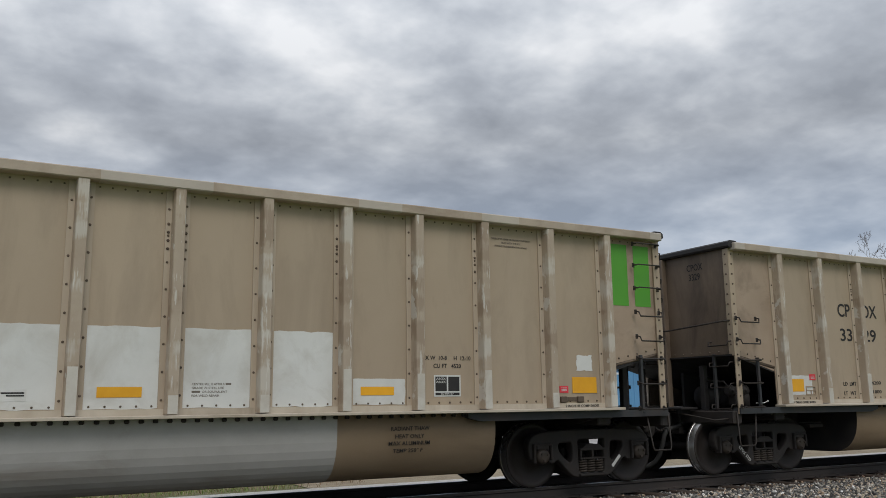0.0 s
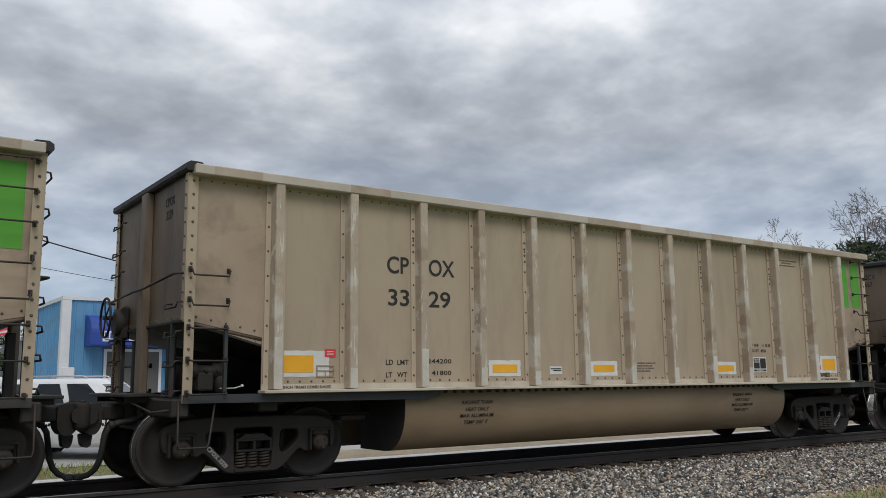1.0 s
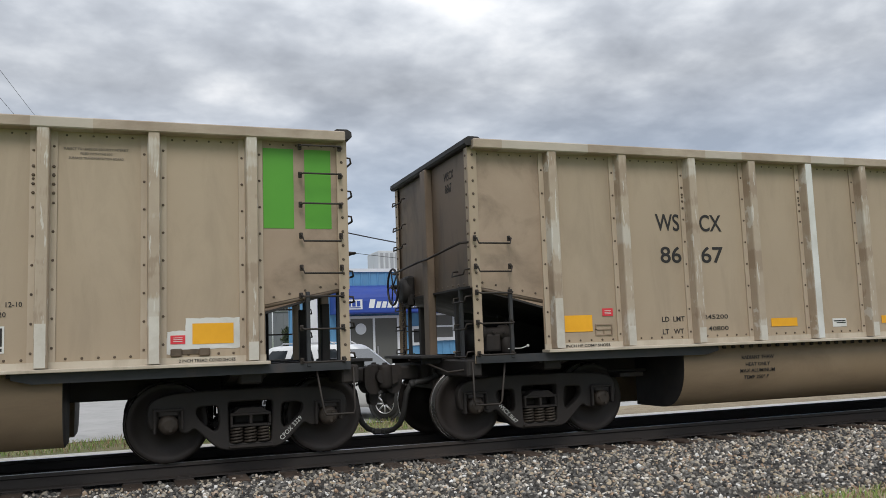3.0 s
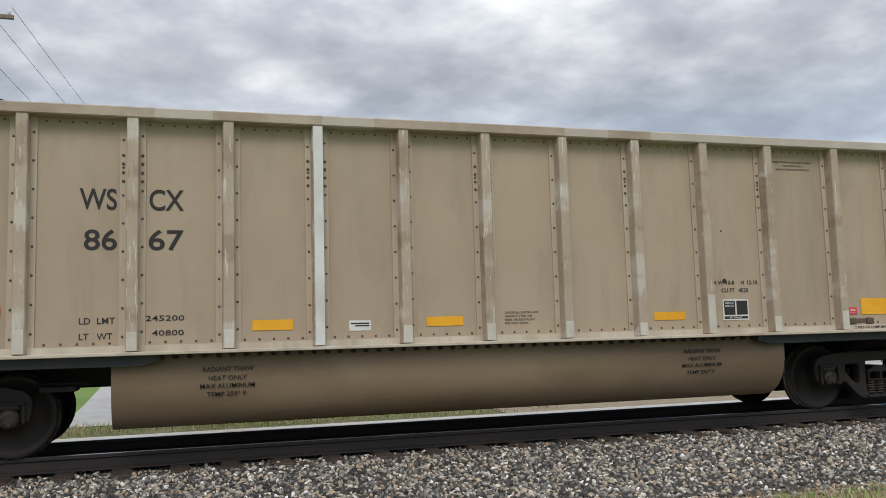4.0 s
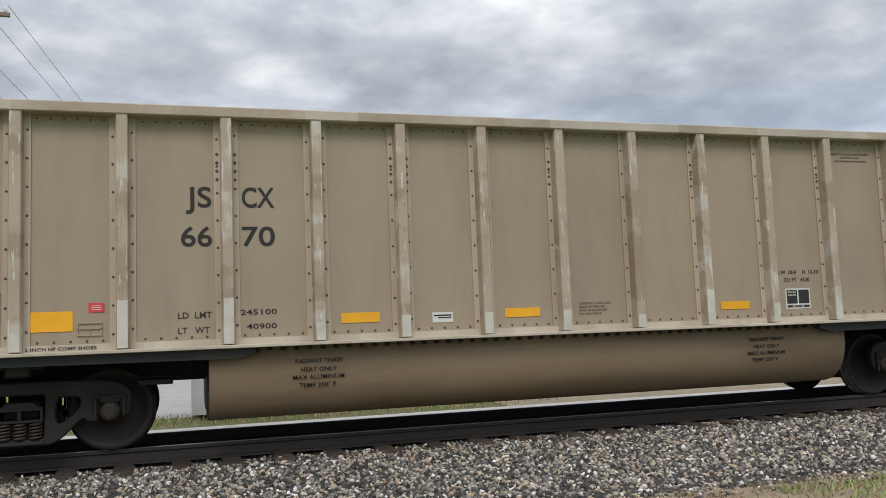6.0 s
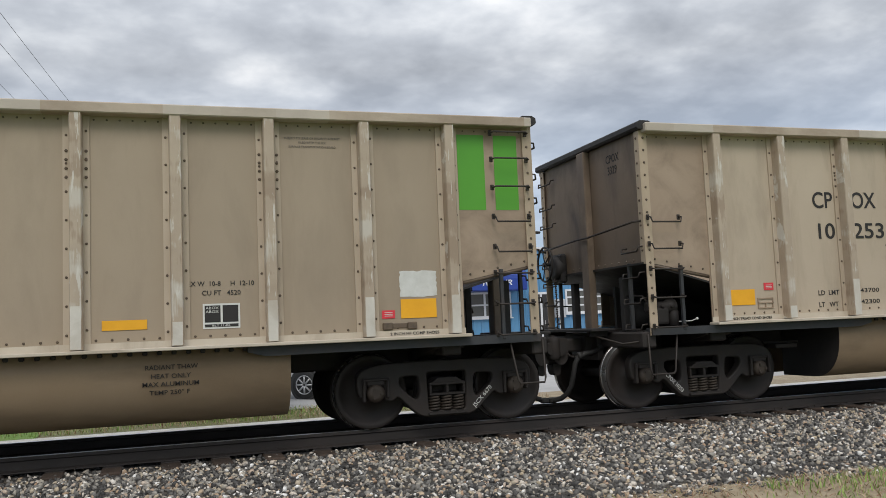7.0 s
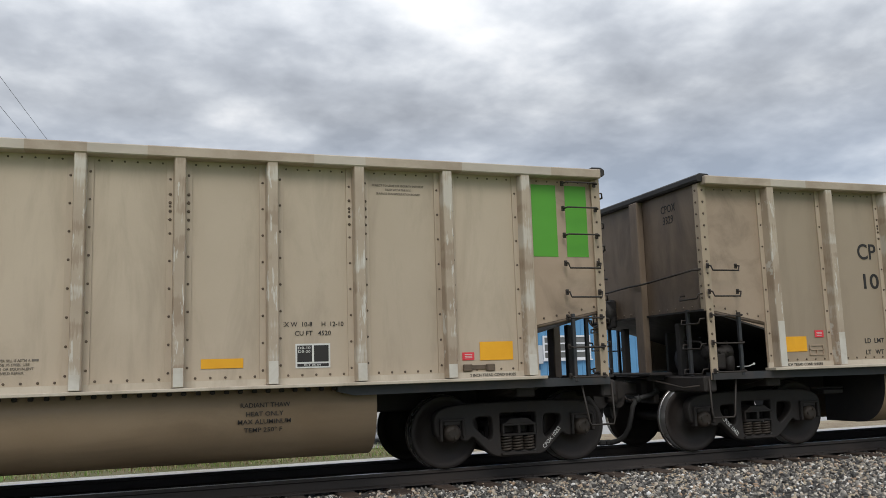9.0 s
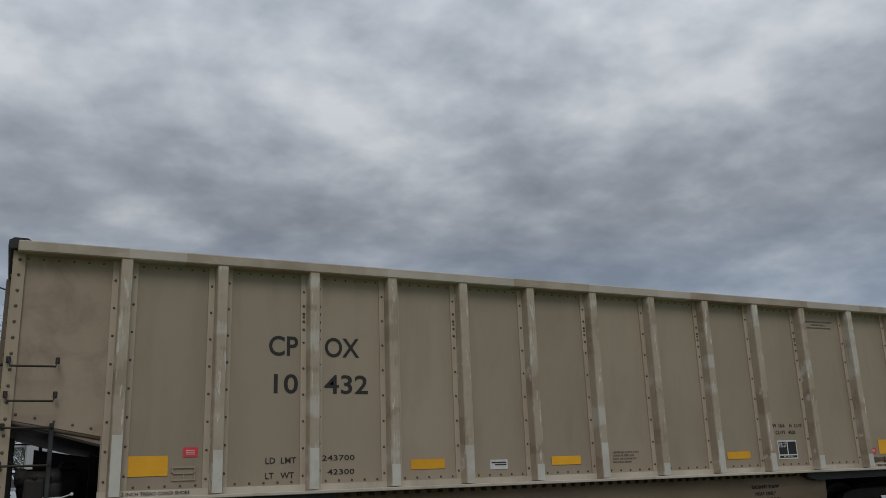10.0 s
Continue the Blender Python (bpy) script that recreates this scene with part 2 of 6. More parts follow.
def prism(bm, outline, y0, y1):
    """An outline in x and z, from y0 to y1."""
    a = [bm.verts.new((x, y0, z)) for x, z in outline]
    b = [bm.verts.new((x, y1, z)) for x, z in outline]
    n = len(outline)
    bm.faces.new(a)
    bm.faces.new(b[::-1])
    for i in range(n):
        bm.faces.new((a[i], b[i], b[(i + 1) % n], a[(i + 1) % n]))


def prism_x(bm, outline, x0, x1):
    """An outline in y and z, from x0 to x1."""
    a = [bm.verts.new((x0, y, z)) for y, z in outline]
    b = [bm.verts.new((x1, y, z)) for y, z in outline]
    n = len(outline)
    bm.faces.new(a)
    bm.faces.new(b[::-1])
    for i in range(n):
        bm.faces.new((a[i], b[i], b[(i + 1) % n], a[(i + 1) % n]))


def tube(bm, points, r, n=6, r_end=None, cap=True):
    """A round bar along points."""
    pts = [Vector(p) for p in points]
    rings = []
    side = None
    for i, p in enumerate(pts):
        d = (pts[min(i + 1, len(pts) - 1)] - pts[max(i - 1, 0)]).normalized()
        if side is None:
            side = d.orthogonal().normalized()
        side = (side - d * side.dot(d)).normalized()
        up = d.cross(side)
        k = r if r_end is None else r + (r_end - r) * i / (len(pts) - 1)
        rings.append([bm.verts.new(p + k * (math.cos(a) * side + math.sin(a) * up)) for a in (2 * math.pi * j / n for j in range(n))])
    for a, b in zip(rings, rings[1:]):
        for j in range(n):
            f = bm.faces.new((a[j], a[(j + 1) % n], b[(j + 1) % n], b[j]))
            f.smooth = True
    if cap:
        bm.faces.new(rings[0][::-1])
        bm.faces.new(rings[-1])


def lathe(bm, profile, n=24, axis="y", at=(0, 0, 0)):
    """Turns (radius, along) pairs about an axis."""
    rings = []
    for r, h in profile:
        ring = []
        for j in range(n):
            a = 2 * math.pi * j / n
            c, s = r * math.cos(a), r * math.sin(a)
            p = {"y": (c, h, s), "x": (h, c, s), "z": (c, s, h)}[axis]
            ring.append(bm.verts.new((p[0] + at[0], p[1] + at[1], p[2] + at[2])))
        rings.append(ring)
    for a, b in zip(rings, rings[1:]):
        for j in range(n):
            f = bm.faces.new((a[j], a[(j + 1) % n], b[(j + 1) % n], b[j]))
            f.smooth = True
    bm.faces.new(rings[0])
    bm.faces.new(rings[-1][::-1])


def rivet(bm, x, y, z, r=0.013, out=-1, axis="y"):
    """A rivet head that stands out from a side (axis y) or an end (axis x)."""
    r *= 1.15

    def p(a, b, c):
        return (x + a, y + c * out, z + b) if axis == "y" else (x + c * out, y + a, z + b)
    low = [bm.verts.new(p(r * math.cos(k * math.pi / 3), r * math.sin(k * math.pi / 3), 0)) for k in range(6)]
    top = [bm.verts.new(p(0.6 * r * math.cos(k * math.pi / 3), 0.6 * r * math.sin(k * math.pi / 3), 0.7 * r)) for k in range(6)]
    for k in range(6):
        bm.faces.new((low[k], low[(k + 1) % 6], top[(k + 1) % 6], top[k]))
    bm.faces.new(top)


def data(name, bm, *materials):
    bmesh.ops.recalc_face_normals(bm, faces=bm.faces[:])
    me = bpy.data.meshes.new(name)
    bm.to_mesh(me)
    bm.free()
    for m in materials:
        me.materials.append(m)
    return me


def under(name, me, parent=None, m=None, label=""):
    ob = new(name, me)
    ob.parent = parent
    if m is not None:
        ob.matrix_basis = m
    if label:
        tagged(ob, label)
    return ob


def part(name, bm, material, parent, label="", m=None):
    return under(name, data(name, bm, material), parent, m, label)


def thing(name, label, category, group="", m=None, kind=""):
    ob = new(name)
    ob.empty_display_size = 0.2
    if m is not None:
        ob.matrix_basis = m
    return tagged(ob, label, category, group, kind)


def from_arrays(name, verts, tris, material, smooth=False):
    """One mesh out of arrays of vertices and triangles."""
    me = bpy.data.meshes.new(name)
    verts, tris = np.asarray(verts, np.float32), np.asarray(tris, np.int32)
    me.vertices.add(len(verts))
    me.vertices.foreach_set("co", verts.ravel())
    me.loops.add(tris.size)
    me.loops.foreach_set("vertex_index", tris.ravel())
    me.polygons.add(len(tris))
    me.polygons.foreach_set("loop_start", np.arange(0, tris.size, 3, dtype=np.int32))
    me.polygons.foreach_set("loop_total", np.full(len(tris), 3, np.int32))
    me.update()
    me.validate()
    if smooth:
        me.polygons.foreach_set("use_smooth", np.ones(len(tris), bool))
    me.materials.append(material)
    return me


def letters(text, size, material, width=None, depth=0.002, align="LEFT", shear=0.0):
    """Writing as a mesh in its own x and y, with the built-in font. width: stretched to that length."""
    c = bpy.data.curves.new("writing", "FONT")
    c.offset = size * 0.016 if size > .2 else size * 0.006
    c.body, c.size, c.extrude, c.align_x, c.resolution_u, c.shear = text, size * 1.37, depth, align, 6 if size > .2 else 2, shear
    ob = bpy.data.objects.new("writing", c)
    scene.collection.objects.link(ob)
    bpy.context.view_layer.update()
    me = bpy.data.meshes.new_from_object(ob.evaluated_get(bpy.context.evaluated_depsgraph_get()))
    bpy.data.objects.remove(ob)
    if width and len(me.vertices):
        xs = [v.co.x for v in me.vertices]
        k = width / (max(xs) - min(xs))
        x0 = min(xs)
        for v in me.vertices:
            v.co.x = (v.co.x - x0) * k
    me.materials.clear()
    me.materials.append(material)
    return me


def plate(x0, x1, z0, z1, y, material, name="plate", thick=0.003):
    bm = bmesh.new()
    box(bm, x0, x1, y - thick, y, z0, z1)
    return data(name, bm, material)


# ---- the gondolas ----
CX = 7.275            # middle of a car, from its left end
POSTS = [1.078, 2.118, 3.208, 4.212, 5.207, 6.225, 7.252, 8.281, 9.302, 10.312, 11.324, 12.426, 13.472]
PITCH = 16.18         # from car to car
END_IN = .055         # how far the end walls stand in from the couplers' ends
TURNED = pose(2 * CX, 0, 0, 0, 0, 180)   # the other side of a car is the same, turned round
BOTH = (Matrix.Identity(4), TURNED)


def outline_mesh(outline, holes, half, bevel, material, name):
    """A casting cut from an outline in x and z with holes, as thick as two halves, along y."""
    c = bpy.data.curves.new(name, "CURVE")
    c.dimensions, c.fill_mode, c.extrude, c.bevel_depth, c.bevel_resolution = "2D", "BOTH", half, bevel, 1
    for loop in (outline, *holes):
        s = c.splines.new("POLY")
        s.points.add(len(loop) - 1)
        for p, (x, z) in zip(s.points, loop):
            p.co = (x, z, 0, 1)
        s.use_cyclic_u = True
    ob = bpy.data.objects.new(name, c)
    scene.collection.objects.link(ob)
    bpy.context.view_layer.update()
    me = bpy.data.meshes.new_from_object(ob.evaluated_get(bpy.context.evaluated_depsgraph_get()))
    bpy.data.objects.remove(ob)
    me.transform(pose(0, 0, 0, 90, 0, 0))
    me.materials.clear()
    me.materials.append(material)
    return me


def rounded(points, r, n=3):
    """An outline with its corners rounded."""
    out = []
    m = len(points)
    for i, p in enumerate(points):
        p, a, b = Vector(p), Vector(points[i - 1]), Vector(points[(i + 1) % m])
        ra = min(r, (a - p).length * 0.45)
        rb = min(r, (b - p).length * 0.45)
        u, v = p + (a - p).normalized() * ra, p + (b - p).normalized() * rb
        for k in range(n + 1):
            f = k / n
            q = (1 - f) ** 2 * u + 2 * f * (1 - f) * p + f * f * v
            out.append((q.x, q.y))
    return out


SIDE_FRAME = [(-1.13, .63), (-1.06, .735), (-.85, .785), (-.45, .80), (.45, .80), (.85, .785), (1.06, .735), (1.13, .63), (1.10, .42), (1.03, .42),
              (1.03, .59), (.79, .59), (.79, .38), (.70, .36), (.63, .43), (.40, .20), (.30, .145), (-.30, .145), (-.40, .20), (-.63, .43),
              (-.70, .36), (-.79, .38), (-.79, .59), (-1.03, .59), (-1.03, .42), (-1.10, .42)]


def wheelset_data():
    bm = bmesh.new()
    profile = [(.09, -.115), (.125, -.115), (.14, -.06), (.25, -.035), (.365, -.045), (.392, -.075), (.440, -.078), (.457, -.066), (.459, .045), (.472, .058), (.486, .066),
               (.486, .082), (.40, .086), (.365, .03), (.25, .02), (.14, .05), (.11, .085)]
    for s in (1, -1):
        lathe(bm, [(r, s * h - s * 0.76) for r, h in profile], 40)
    lathe(bm, [(.085, -.95), (.075, -.5), (.075, .5), (.085, .95)], 16)
    for s in (1, -1):
        lathe(bm, [(.085, s * .90), (.112, s * .93), (.112, s * 1.10), (.092, s * 1.135), (.05, s * 1.145)], 16)
        for k in range(3):
            a = 2 * math.pi * k / 3 + .4
            lathe(bm, [(.020, s * 1.13), (.020, s * 1.162)], 6, at=(.06 * math.cos(a), 0, .06 * math.sin(a)))
    me = data("wheelset", bm, WHEEL, TREAD, BEARING)
    for f in me.polygons:
        rr = [math.hypot(me.vertices[i].co.x, me.vertices[i].co.z) for i in f.vertices]
        yy = abs(f.center.y)
        if min(rr) > .4565 and max(rr) < .475 and yy < 0.85:
            f.material_index = 1
        elif yy > .93:
            f.material_index = 2
    return me


def spring_data():
    bm = bmesh.new()
    turns, n = 5, 60
    tube(bm, [(.062 * math.cos(2 * math.pi * turns * i / n), .062 * math.sin(2 * math.pi * turns * i / n), .195 + .178 * i / n) for i in range(n + 1)], .0165, 5)
    return data("spring", bm, BEARING)


def build_truck(car, x):
    """A three-piece truck: two cast side frames, a bolster, springs, brake beams and two wheelsets."""
    bm = bmesh.new()
    soft_box(bm, -.19, .19, -.94, .94, .40, .60, .03)
    soft_box(bm, -.22, .22, -.45, .45, .55, .76, .03)
    soft_box(bm, -.24, .24, -.90, .90, .15, .40, .03)
    for s in (-1, 1):
        # the bolster's pocketed ends, riding on the springs
        a, b = sorted((s * .94, s * 1.105))
        for x0, x1, z0, z1 in ((-.232, .232, .385, .412), (-.232, .232, .512, .545), (-.232, -.205, .412, .512), (.205, .232, .412, .512), (-.018, .018, .412, .512)):
            soft_box(bm, x0, x1, a, b, z0, z1, .006)
        prism(bm, [(-.20, .545), (.20, .545), (.12, .60), (-.12, .60)], a, b)
        soft_box(bm, -.25, .25, *sorted((s * .93, s * 1.12)), .150, .180, .006)
    lathe(bm, [(.2, .74), (.2, .86)], 20, "z")
    truck = part("truck", bm, FRAME, car, "sooty cast steel three-piece truck", pose(x, 0, 0))
    frame_me = TRUCK["side_frame"]
    for m in (pose(0, -1.0, 0), pose(0, 1.0, 0)):
        under("side_frame", frame_me, truck, m)
    for s in (-1, 1):
        for k in (-1, 0, 1):
            under("spring", TRUCK["spring"], truck, pose(.155 * k, s * 1.03, 0))
        for k in (-1, 1):
            under("bearing_adapter", TRUCK["adapter"], truck, pose(.91 * k, s * 1.0, 0))
    for k in (-1, 1):
        under("brake_beam", TRUCK["beam"], truck, pose(.36 * k, 0, 0) @ pose(0, 0, 0, 0, 0, 90 + 90 * k))
    for k in (-1, 1):
        under("wheelset", TRUCK["wheelset"], truck, pose(.91 * k, 0, .459))
    return truck


def truck_meshes():
    out = {"wheelset": wheelset_data(), "spring": spring_data()}
    holes = [rounded([(-.255, .185), (.255, .185), (.27, .69), (-.27, .69)], .05),
             rounded([(-.62, .65), (-.35, .66), (-.33, .40), (-.39, .315), (-.53, .42), (-.63, .53)], .07),
             rounded([(.62, .65), (.35, .66), (.33, .40), (.39, .315), (.53, .42), (.63, .53)], .07)]
    out["side_frame"] = outline_mesh(rounded(SIDE_FRAME, .08), holes, .055, .018, FRAME, "side_frame")
    bm = bmesh.new()
    soft_box(bm, -.115, .115, -.11, .11, .545, .63, .02)
    soft_box(bm, -.165, -.130, -.13, .0, .36, .62, .012)
    soft_box(bm, .130, .165, -.13, .0, .40, .62, .012)
    soft_box(bm, -.165, .165, -.12, .0, .60, .64, .012)
    out["adapter"] = data("bearing_adapter", bm, FRAME)
    bm = bmesh.new()
    tube(bm, [(0, -.72, .40), (0, .72, .40)], .04, 8)
    tube(bm, [(.0, -.72, .40), (-.16, 0, .40), (0, .72, .40)], .025, 6)
    for s in (-1, 1):
        soft_box(bm, .02, .09, s * .76 - .05, s * .76 + .05, .27, .56, .02)
    out["beam"] = data("brake_beam", bm, FRAME)
    return out


TRUCK = truck_meshes()


def post_data():
    bm = bmesh.new()
    z0, z1 = 1.145, 3.655
    # hat section: two flanges on the sheet and a raised web
    prism_z = [(-.134, -1.531), (-.134, -1.550), (-.068, -1.550), (-.061, -1.674), (-.053, -1.686), (.053, -1.686), (.061, -1.674), (.068, -1.550), (.134, -1.550), (.134, -1.531)]
    a = [bm.verts.new((x, y, z0)) for x, y in prism_z]
    b = [bm.verts.new((x, y, z1)) for x, y in prism_z]
    for i in range(len(a)):
        bm.faces.new((a[i], b[i], b[(i + 1) % len(a)], a[(i + 1) % len(a)]))
    bm.faces.new(a)
    bm.faces.new(b[::-1])
    me = data("post", bm, POST, FLANGE)
    for f in me.polygons:
        if abs(f.center.x) > .09:
            f.material_index = 1
    return me


def rivet_row_data(with_cluster):
    """The rivets of one post's two flanges."""
    bm = bmesh.new()
    for s in (-1, 1):
        for k in range(8):
            rivet(bm, s * .099, -1.550, 1.30 + .305 * k + (.05 if s > 0 else 0), .0135)
        if with_cluster:
            for k in range(4):
                rivet(bm, s * .099, -1.550, 2.98 + .095 * k, .0165)
    return data("rivet_row", bm, RIVET)


def panel_data(width):
    bm = bmesh.new()
    w = width / 2 - .003
    box(bm, -w, w, -1.53, -1.515, 1.12, 3.66)
    return data("side_panel", bm, PANEL)


def panel_rivets():
    bm = bmesh.new()
    for k in range(6):
        rivet(bm, -.33 + .132 * k, -1.53, 3.615, .011)
    for k in range(5):
        rivet(bm, -.32 + .16 * k, -1.53, 1.235, .0135)
    return data("rivet_row", bm, RIVET)


def grab(points, r=.0115, feet=True, out=(0, -1, 0)):
    """A bent grab iron with bolted feet."""
    bm = bmesh.new()
    tube(bm, points, r, 6)
    if feet:
        for p in (points[0], points[-1]):
            soft_box(bm, p[0] - .022, p[0] + .022, p[1] - .012, p[1] + .012, p[2] - .04, p[2] + .03, .006)
            rivet(bm, p[0], p[1] - .012, p[2] + .008, .014)
    return data("grab_iron", bm, IRON)


def side_rung(x0, x1, z, y=-1.60, drop=.075):
    return grab([(x0, y, z), (x0, y - .07, z - .01), (x0 + .02, y - .085, z - drop), (x1 - .02, y - .085, z - drop), (x1, y - .07, z - .01), (x1, y, z)])


def end_panel_data():
    bm = bmesh.new()
    prism(bm, [(.02, 3.66), (.02, 1.945), (.93, 1.765), (.93, 1.12), (1.077, 1.12), (1.077, 3.66)], -1.53, -1.515)
    return data("end_side_panel", bm, END_SIDE)


def mirrored(me, name):
    out = me.copy()
    out.name = name
    for v in out.vertices:
        v.co.x = 2 * CX - v.co.x
    out.flip_normals()
    return out


def tub_data(y_in=-.30):
    """The rounded trough that hangs below the floor, outside of the centre sill."""
    curve = [(-1.505, 1.10), (-1.505, .90)]
    for k in range(1, 11):
        a = k / 10 * math.pi / 2
        curve.append((-.93 - .575 * math.cos(a) ** .85, .90 - .625 * math.sin(a) ** .9))
    curve += [(y_in, .275), (y_in, 1.10)]
    bm = bmesh.new()
    prism_x(bm, curve, 3.0, 11.53)
    me = data("tub", bm, TUB, BLACK)
    for f in me.polygons:
        # the end plates' shade is put into their colour as black
        f.material_index = 1 if abs(f.normal.x) > .5 else 0
        f.use_smooth = abs(f.normal.x) < .5
    return me, curve


def fine_row(me, parent):
    """A row of rivet heads, too small to pick apart."""
    return tagged(under("rivet_row", me, parent), kind="stuff")


def build_car():
    """One open-top aluminium gondola, from x = -0.09 to 14.64, with its trucks, couplers and brake gear."""
    car = thing("coal_gondola", "tan aluminium open coal gondola with ribbed sides on black trucks", "rail car", "cars of the coal train")
    post, rows = post_data(), panel_rivets()
    panels = {}
    plain, cluster = rivet_row_data(False), rivet_row_data(True)
    end_l = end_panel_data()
    end_r = mirrored(end_l, "end_side_panel")
    bm = bmesh.new()
    soft_box(bm, -.005, 14.555, -1.70, -1.50, 3.655, 3.775, .012)
    chord = data("top_chord", bm, CHORD)
    bm = bmesh.new()
    box(bm, .925, 13.625, -1.552, -1.531, 1.10, 1.205)
    soft_box(bm, .90, 13.65, -1.715, -1.50, 1.098, 1.135, .006)
    sill = data("side_sill", bm, SILL)
    bm = bmesh.new()
    for k in range(55):
        x = 3.2 + k * .1505
        soft_box(bm, x - .027, x + .027, -1.545, -1.505, 1.052, 1.096, .010)
    bolts = data("bolt_row", bm, FRAME)
    bm = bmesh.new()
    prism(bm, [(-.03, 1.096), (-.03, 1.0), (3.30, .985), (3.50, 1.035), (3.50, 1.096)], -1.60, -1.44)
    steel_l = data("steel_sill", bm, STEELBLUE)
    steel_r = mirrored(steel_l, "steel_sill")
    tub, _ = tub_data()
    bm = bmesh.new()
    prism(bm, [(-.09, 3.69), (-.09, 1.0), (.022, 1.0), (.022, 3.69)], -1.565, -1.545)
    box(bm, -.10, -.088, -1.565, -1.45, 1.93, 3.69)
    column_l = data("corner_post", bm, PANEL)
    bm = bmesh.new()
    for k in range(16):
        rivet(bm, -.035, -1.565, 1.12 + .165 * k, .016)
        if k > 5:
            rivet(bm, -.10, -1.50, 1.12 + .165 * k, .016, -1, "x")
    col_rivets_l = data("rivet_row", bm, RIVET)
    column_r, col_rivets_r = mirrored(column_l, "corner_post"), mirrored(col_rivets_l, "rivet_row")
    bm = bmesh.new()
    tube(bm, [(.02, -1.505, 1.925), (.93, -1.505, 1.745)], .024, 8)
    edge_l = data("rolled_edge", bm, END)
    edge_r = mirrored(edge_l, "rolled_edge")
    bm = bmesh.new()
    for k in range(5):
        rivet(bm, .11 + .18 * k, -1.53, 1.992 - .036 * k, .014)
    for k in range(6):
        rivet(bm, .1 + .15 * k, -1.53, 3.615, .011)
    slope_riv_l = data("rivet_row", bm, RIVET)
    slope_riv_r = mirrored(slope_riv_l, "rivet_row")

    rung_left = [side_rung(.0, .46, z) for z in (2.54, 2.19)]
    rung_low = [side_rung(.0, .45, z, -1.60, .02) for z in (1.87, 1.50, 1.12)]
    rung_right = [side_rung(14.03, 14.50, z + .04, -1.60, .075 if z < 2.6 else .0) for z in (3.55, 3.22, 2.87, 2.51, 2.14)]
    rung_rlow = [side_rung(14.02, 14.50, z, -1.60, .02) for z in (1.86, 1.49, 1.12)]
    bm = bmesh.new()
    soft_box(bm, .43, .475, -1.61, -1.56, 1.05, 1.90, .006)
    rivet(bm, .452, -1.61, 1.86, .016)
    stile_l = data("ladder_stile", bm, STEELBLUE)
    stile_r = mirrored(stile_l, "ladder_stile")
    bm = bmesh.new()
    tube(bm, [(-.07, -1.55, 1.02), (-.075, -1.58, .56), (-.06, -1.58, .50), (.26, -1.58, .50), (.285, -1.58, .54), (.36, -1.55, 1.02)], .013, 6)
    step_l = data("stirrup_step", bm, IRON)
    step_r = mirrored(step_l, "stirrup_step")

    for m in BOTH:
        for i in range(12):
            x, w = (POSTS[i] + POSTS[i + 1]) / 2, round(POSTS[i + 1] - POSTS[i], 3)
            if w not in panels:
                panels[w] = panel_data(w)
            p = under("side_panel", panels[w], car, m @ pose(x, 0, 0))
            fine_row(rows, p)
        for i, x in enumerate(POSTS):
            p = under("post", post, car, m @ pose(x, 0, 0), "hat-section rib, patchy worn aluminium")
            fine_row(cluster if i % 2 == 0 and 0 < i < 12 else plain, p)
        for me_l, riv in ((end_l, slope_riv_l), (end_r, slope_riv_r)):
            p = under("end_side_panel", me_l, car, m)
            fine_row(riv, p)
        under("top_chord", chord, car, m, "pale worn top chord")
        s = under("side_sill", sill, car, m)
        tagged(under("bolt_row", bolts, s), kind="stuff")
        under("steel_sill", steel_l, car, m)
        under("steel_sill", steel_r, car, m)
        under("tub", tub, car, m, "brown-stained rounded belly tub")
        for c, r, dx in ((column_l, col_rivets_l, END_IN), (column_r, col_rivets_r, -END_IN)):
            p = under("corner_post", c, car, m @ pose(dx, 0, 0))
            fine_row(r, p)
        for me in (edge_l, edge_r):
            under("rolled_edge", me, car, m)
        for me in (*rung_left, *rung_low, *rung_right, *rung_rlow):
            under("grab_iron", me, car, m)
        for me in (stile_l, stile_r):
            under("ladder_stile", me, car, m)
        for me in (step_l, step_r):
            under("stirrup_step", me, car, m)

    # ends, alike but for the hand brake
    bm = bmesh.new()
    box(bm, -.06, -.04, -1.53, 1.53, 1.95, 3.70)
    for k in range(15):
        rivet(bm, -.06, -1.4 + .2 * k, 2.0, .014, -1, "x")
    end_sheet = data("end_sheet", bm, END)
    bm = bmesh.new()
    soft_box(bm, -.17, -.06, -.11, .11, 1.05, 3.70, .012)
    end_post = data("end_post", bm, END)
    bm = bmesh.new()
    prism_x_to_y = [(-.13, 3.70), (-.155, 3.725), (-.15, 3.785), (-.10, 3.815), (.03, 3.812), (.06, 3.79), (.06, 3.776), (-.035, 3.776), (-.04, 3.70)]
    prism(bm, prism_x_to_y, -1.63, 1.63)
    end_cap = data("end_cap", bm, BLACK)
    bm = bmesh.new()
    tube(bm, [(-.09, -1.50, 2.50), (-.20, -1.46, 2.49), (-.20, -.2, 2.42), (-.20, .2, 2.42), (-.20, 1.46, 2.36), (-.09, 1.50, 2.36)], .016, 6)
    cross_rail = data("cross_rail", bm, IRON)
    end_rungs = []
    for z in (3.45, 3.05, 2.75, 2.1, 1.8, 1.5, 1.15):
        bm = bmesh.new()
        tube(bm, [(-.09, 1.08, z + .04), (-.145, 1.08, z + .035), (-.16, 1.08, z - .02), (-.16, 1.52, z - .02), (-.145, 1.54, z + .035), (-.09, 1.54, z + .04)], .012, 6)
        end_rungs.append(data("grab_iron", bm, IRON))
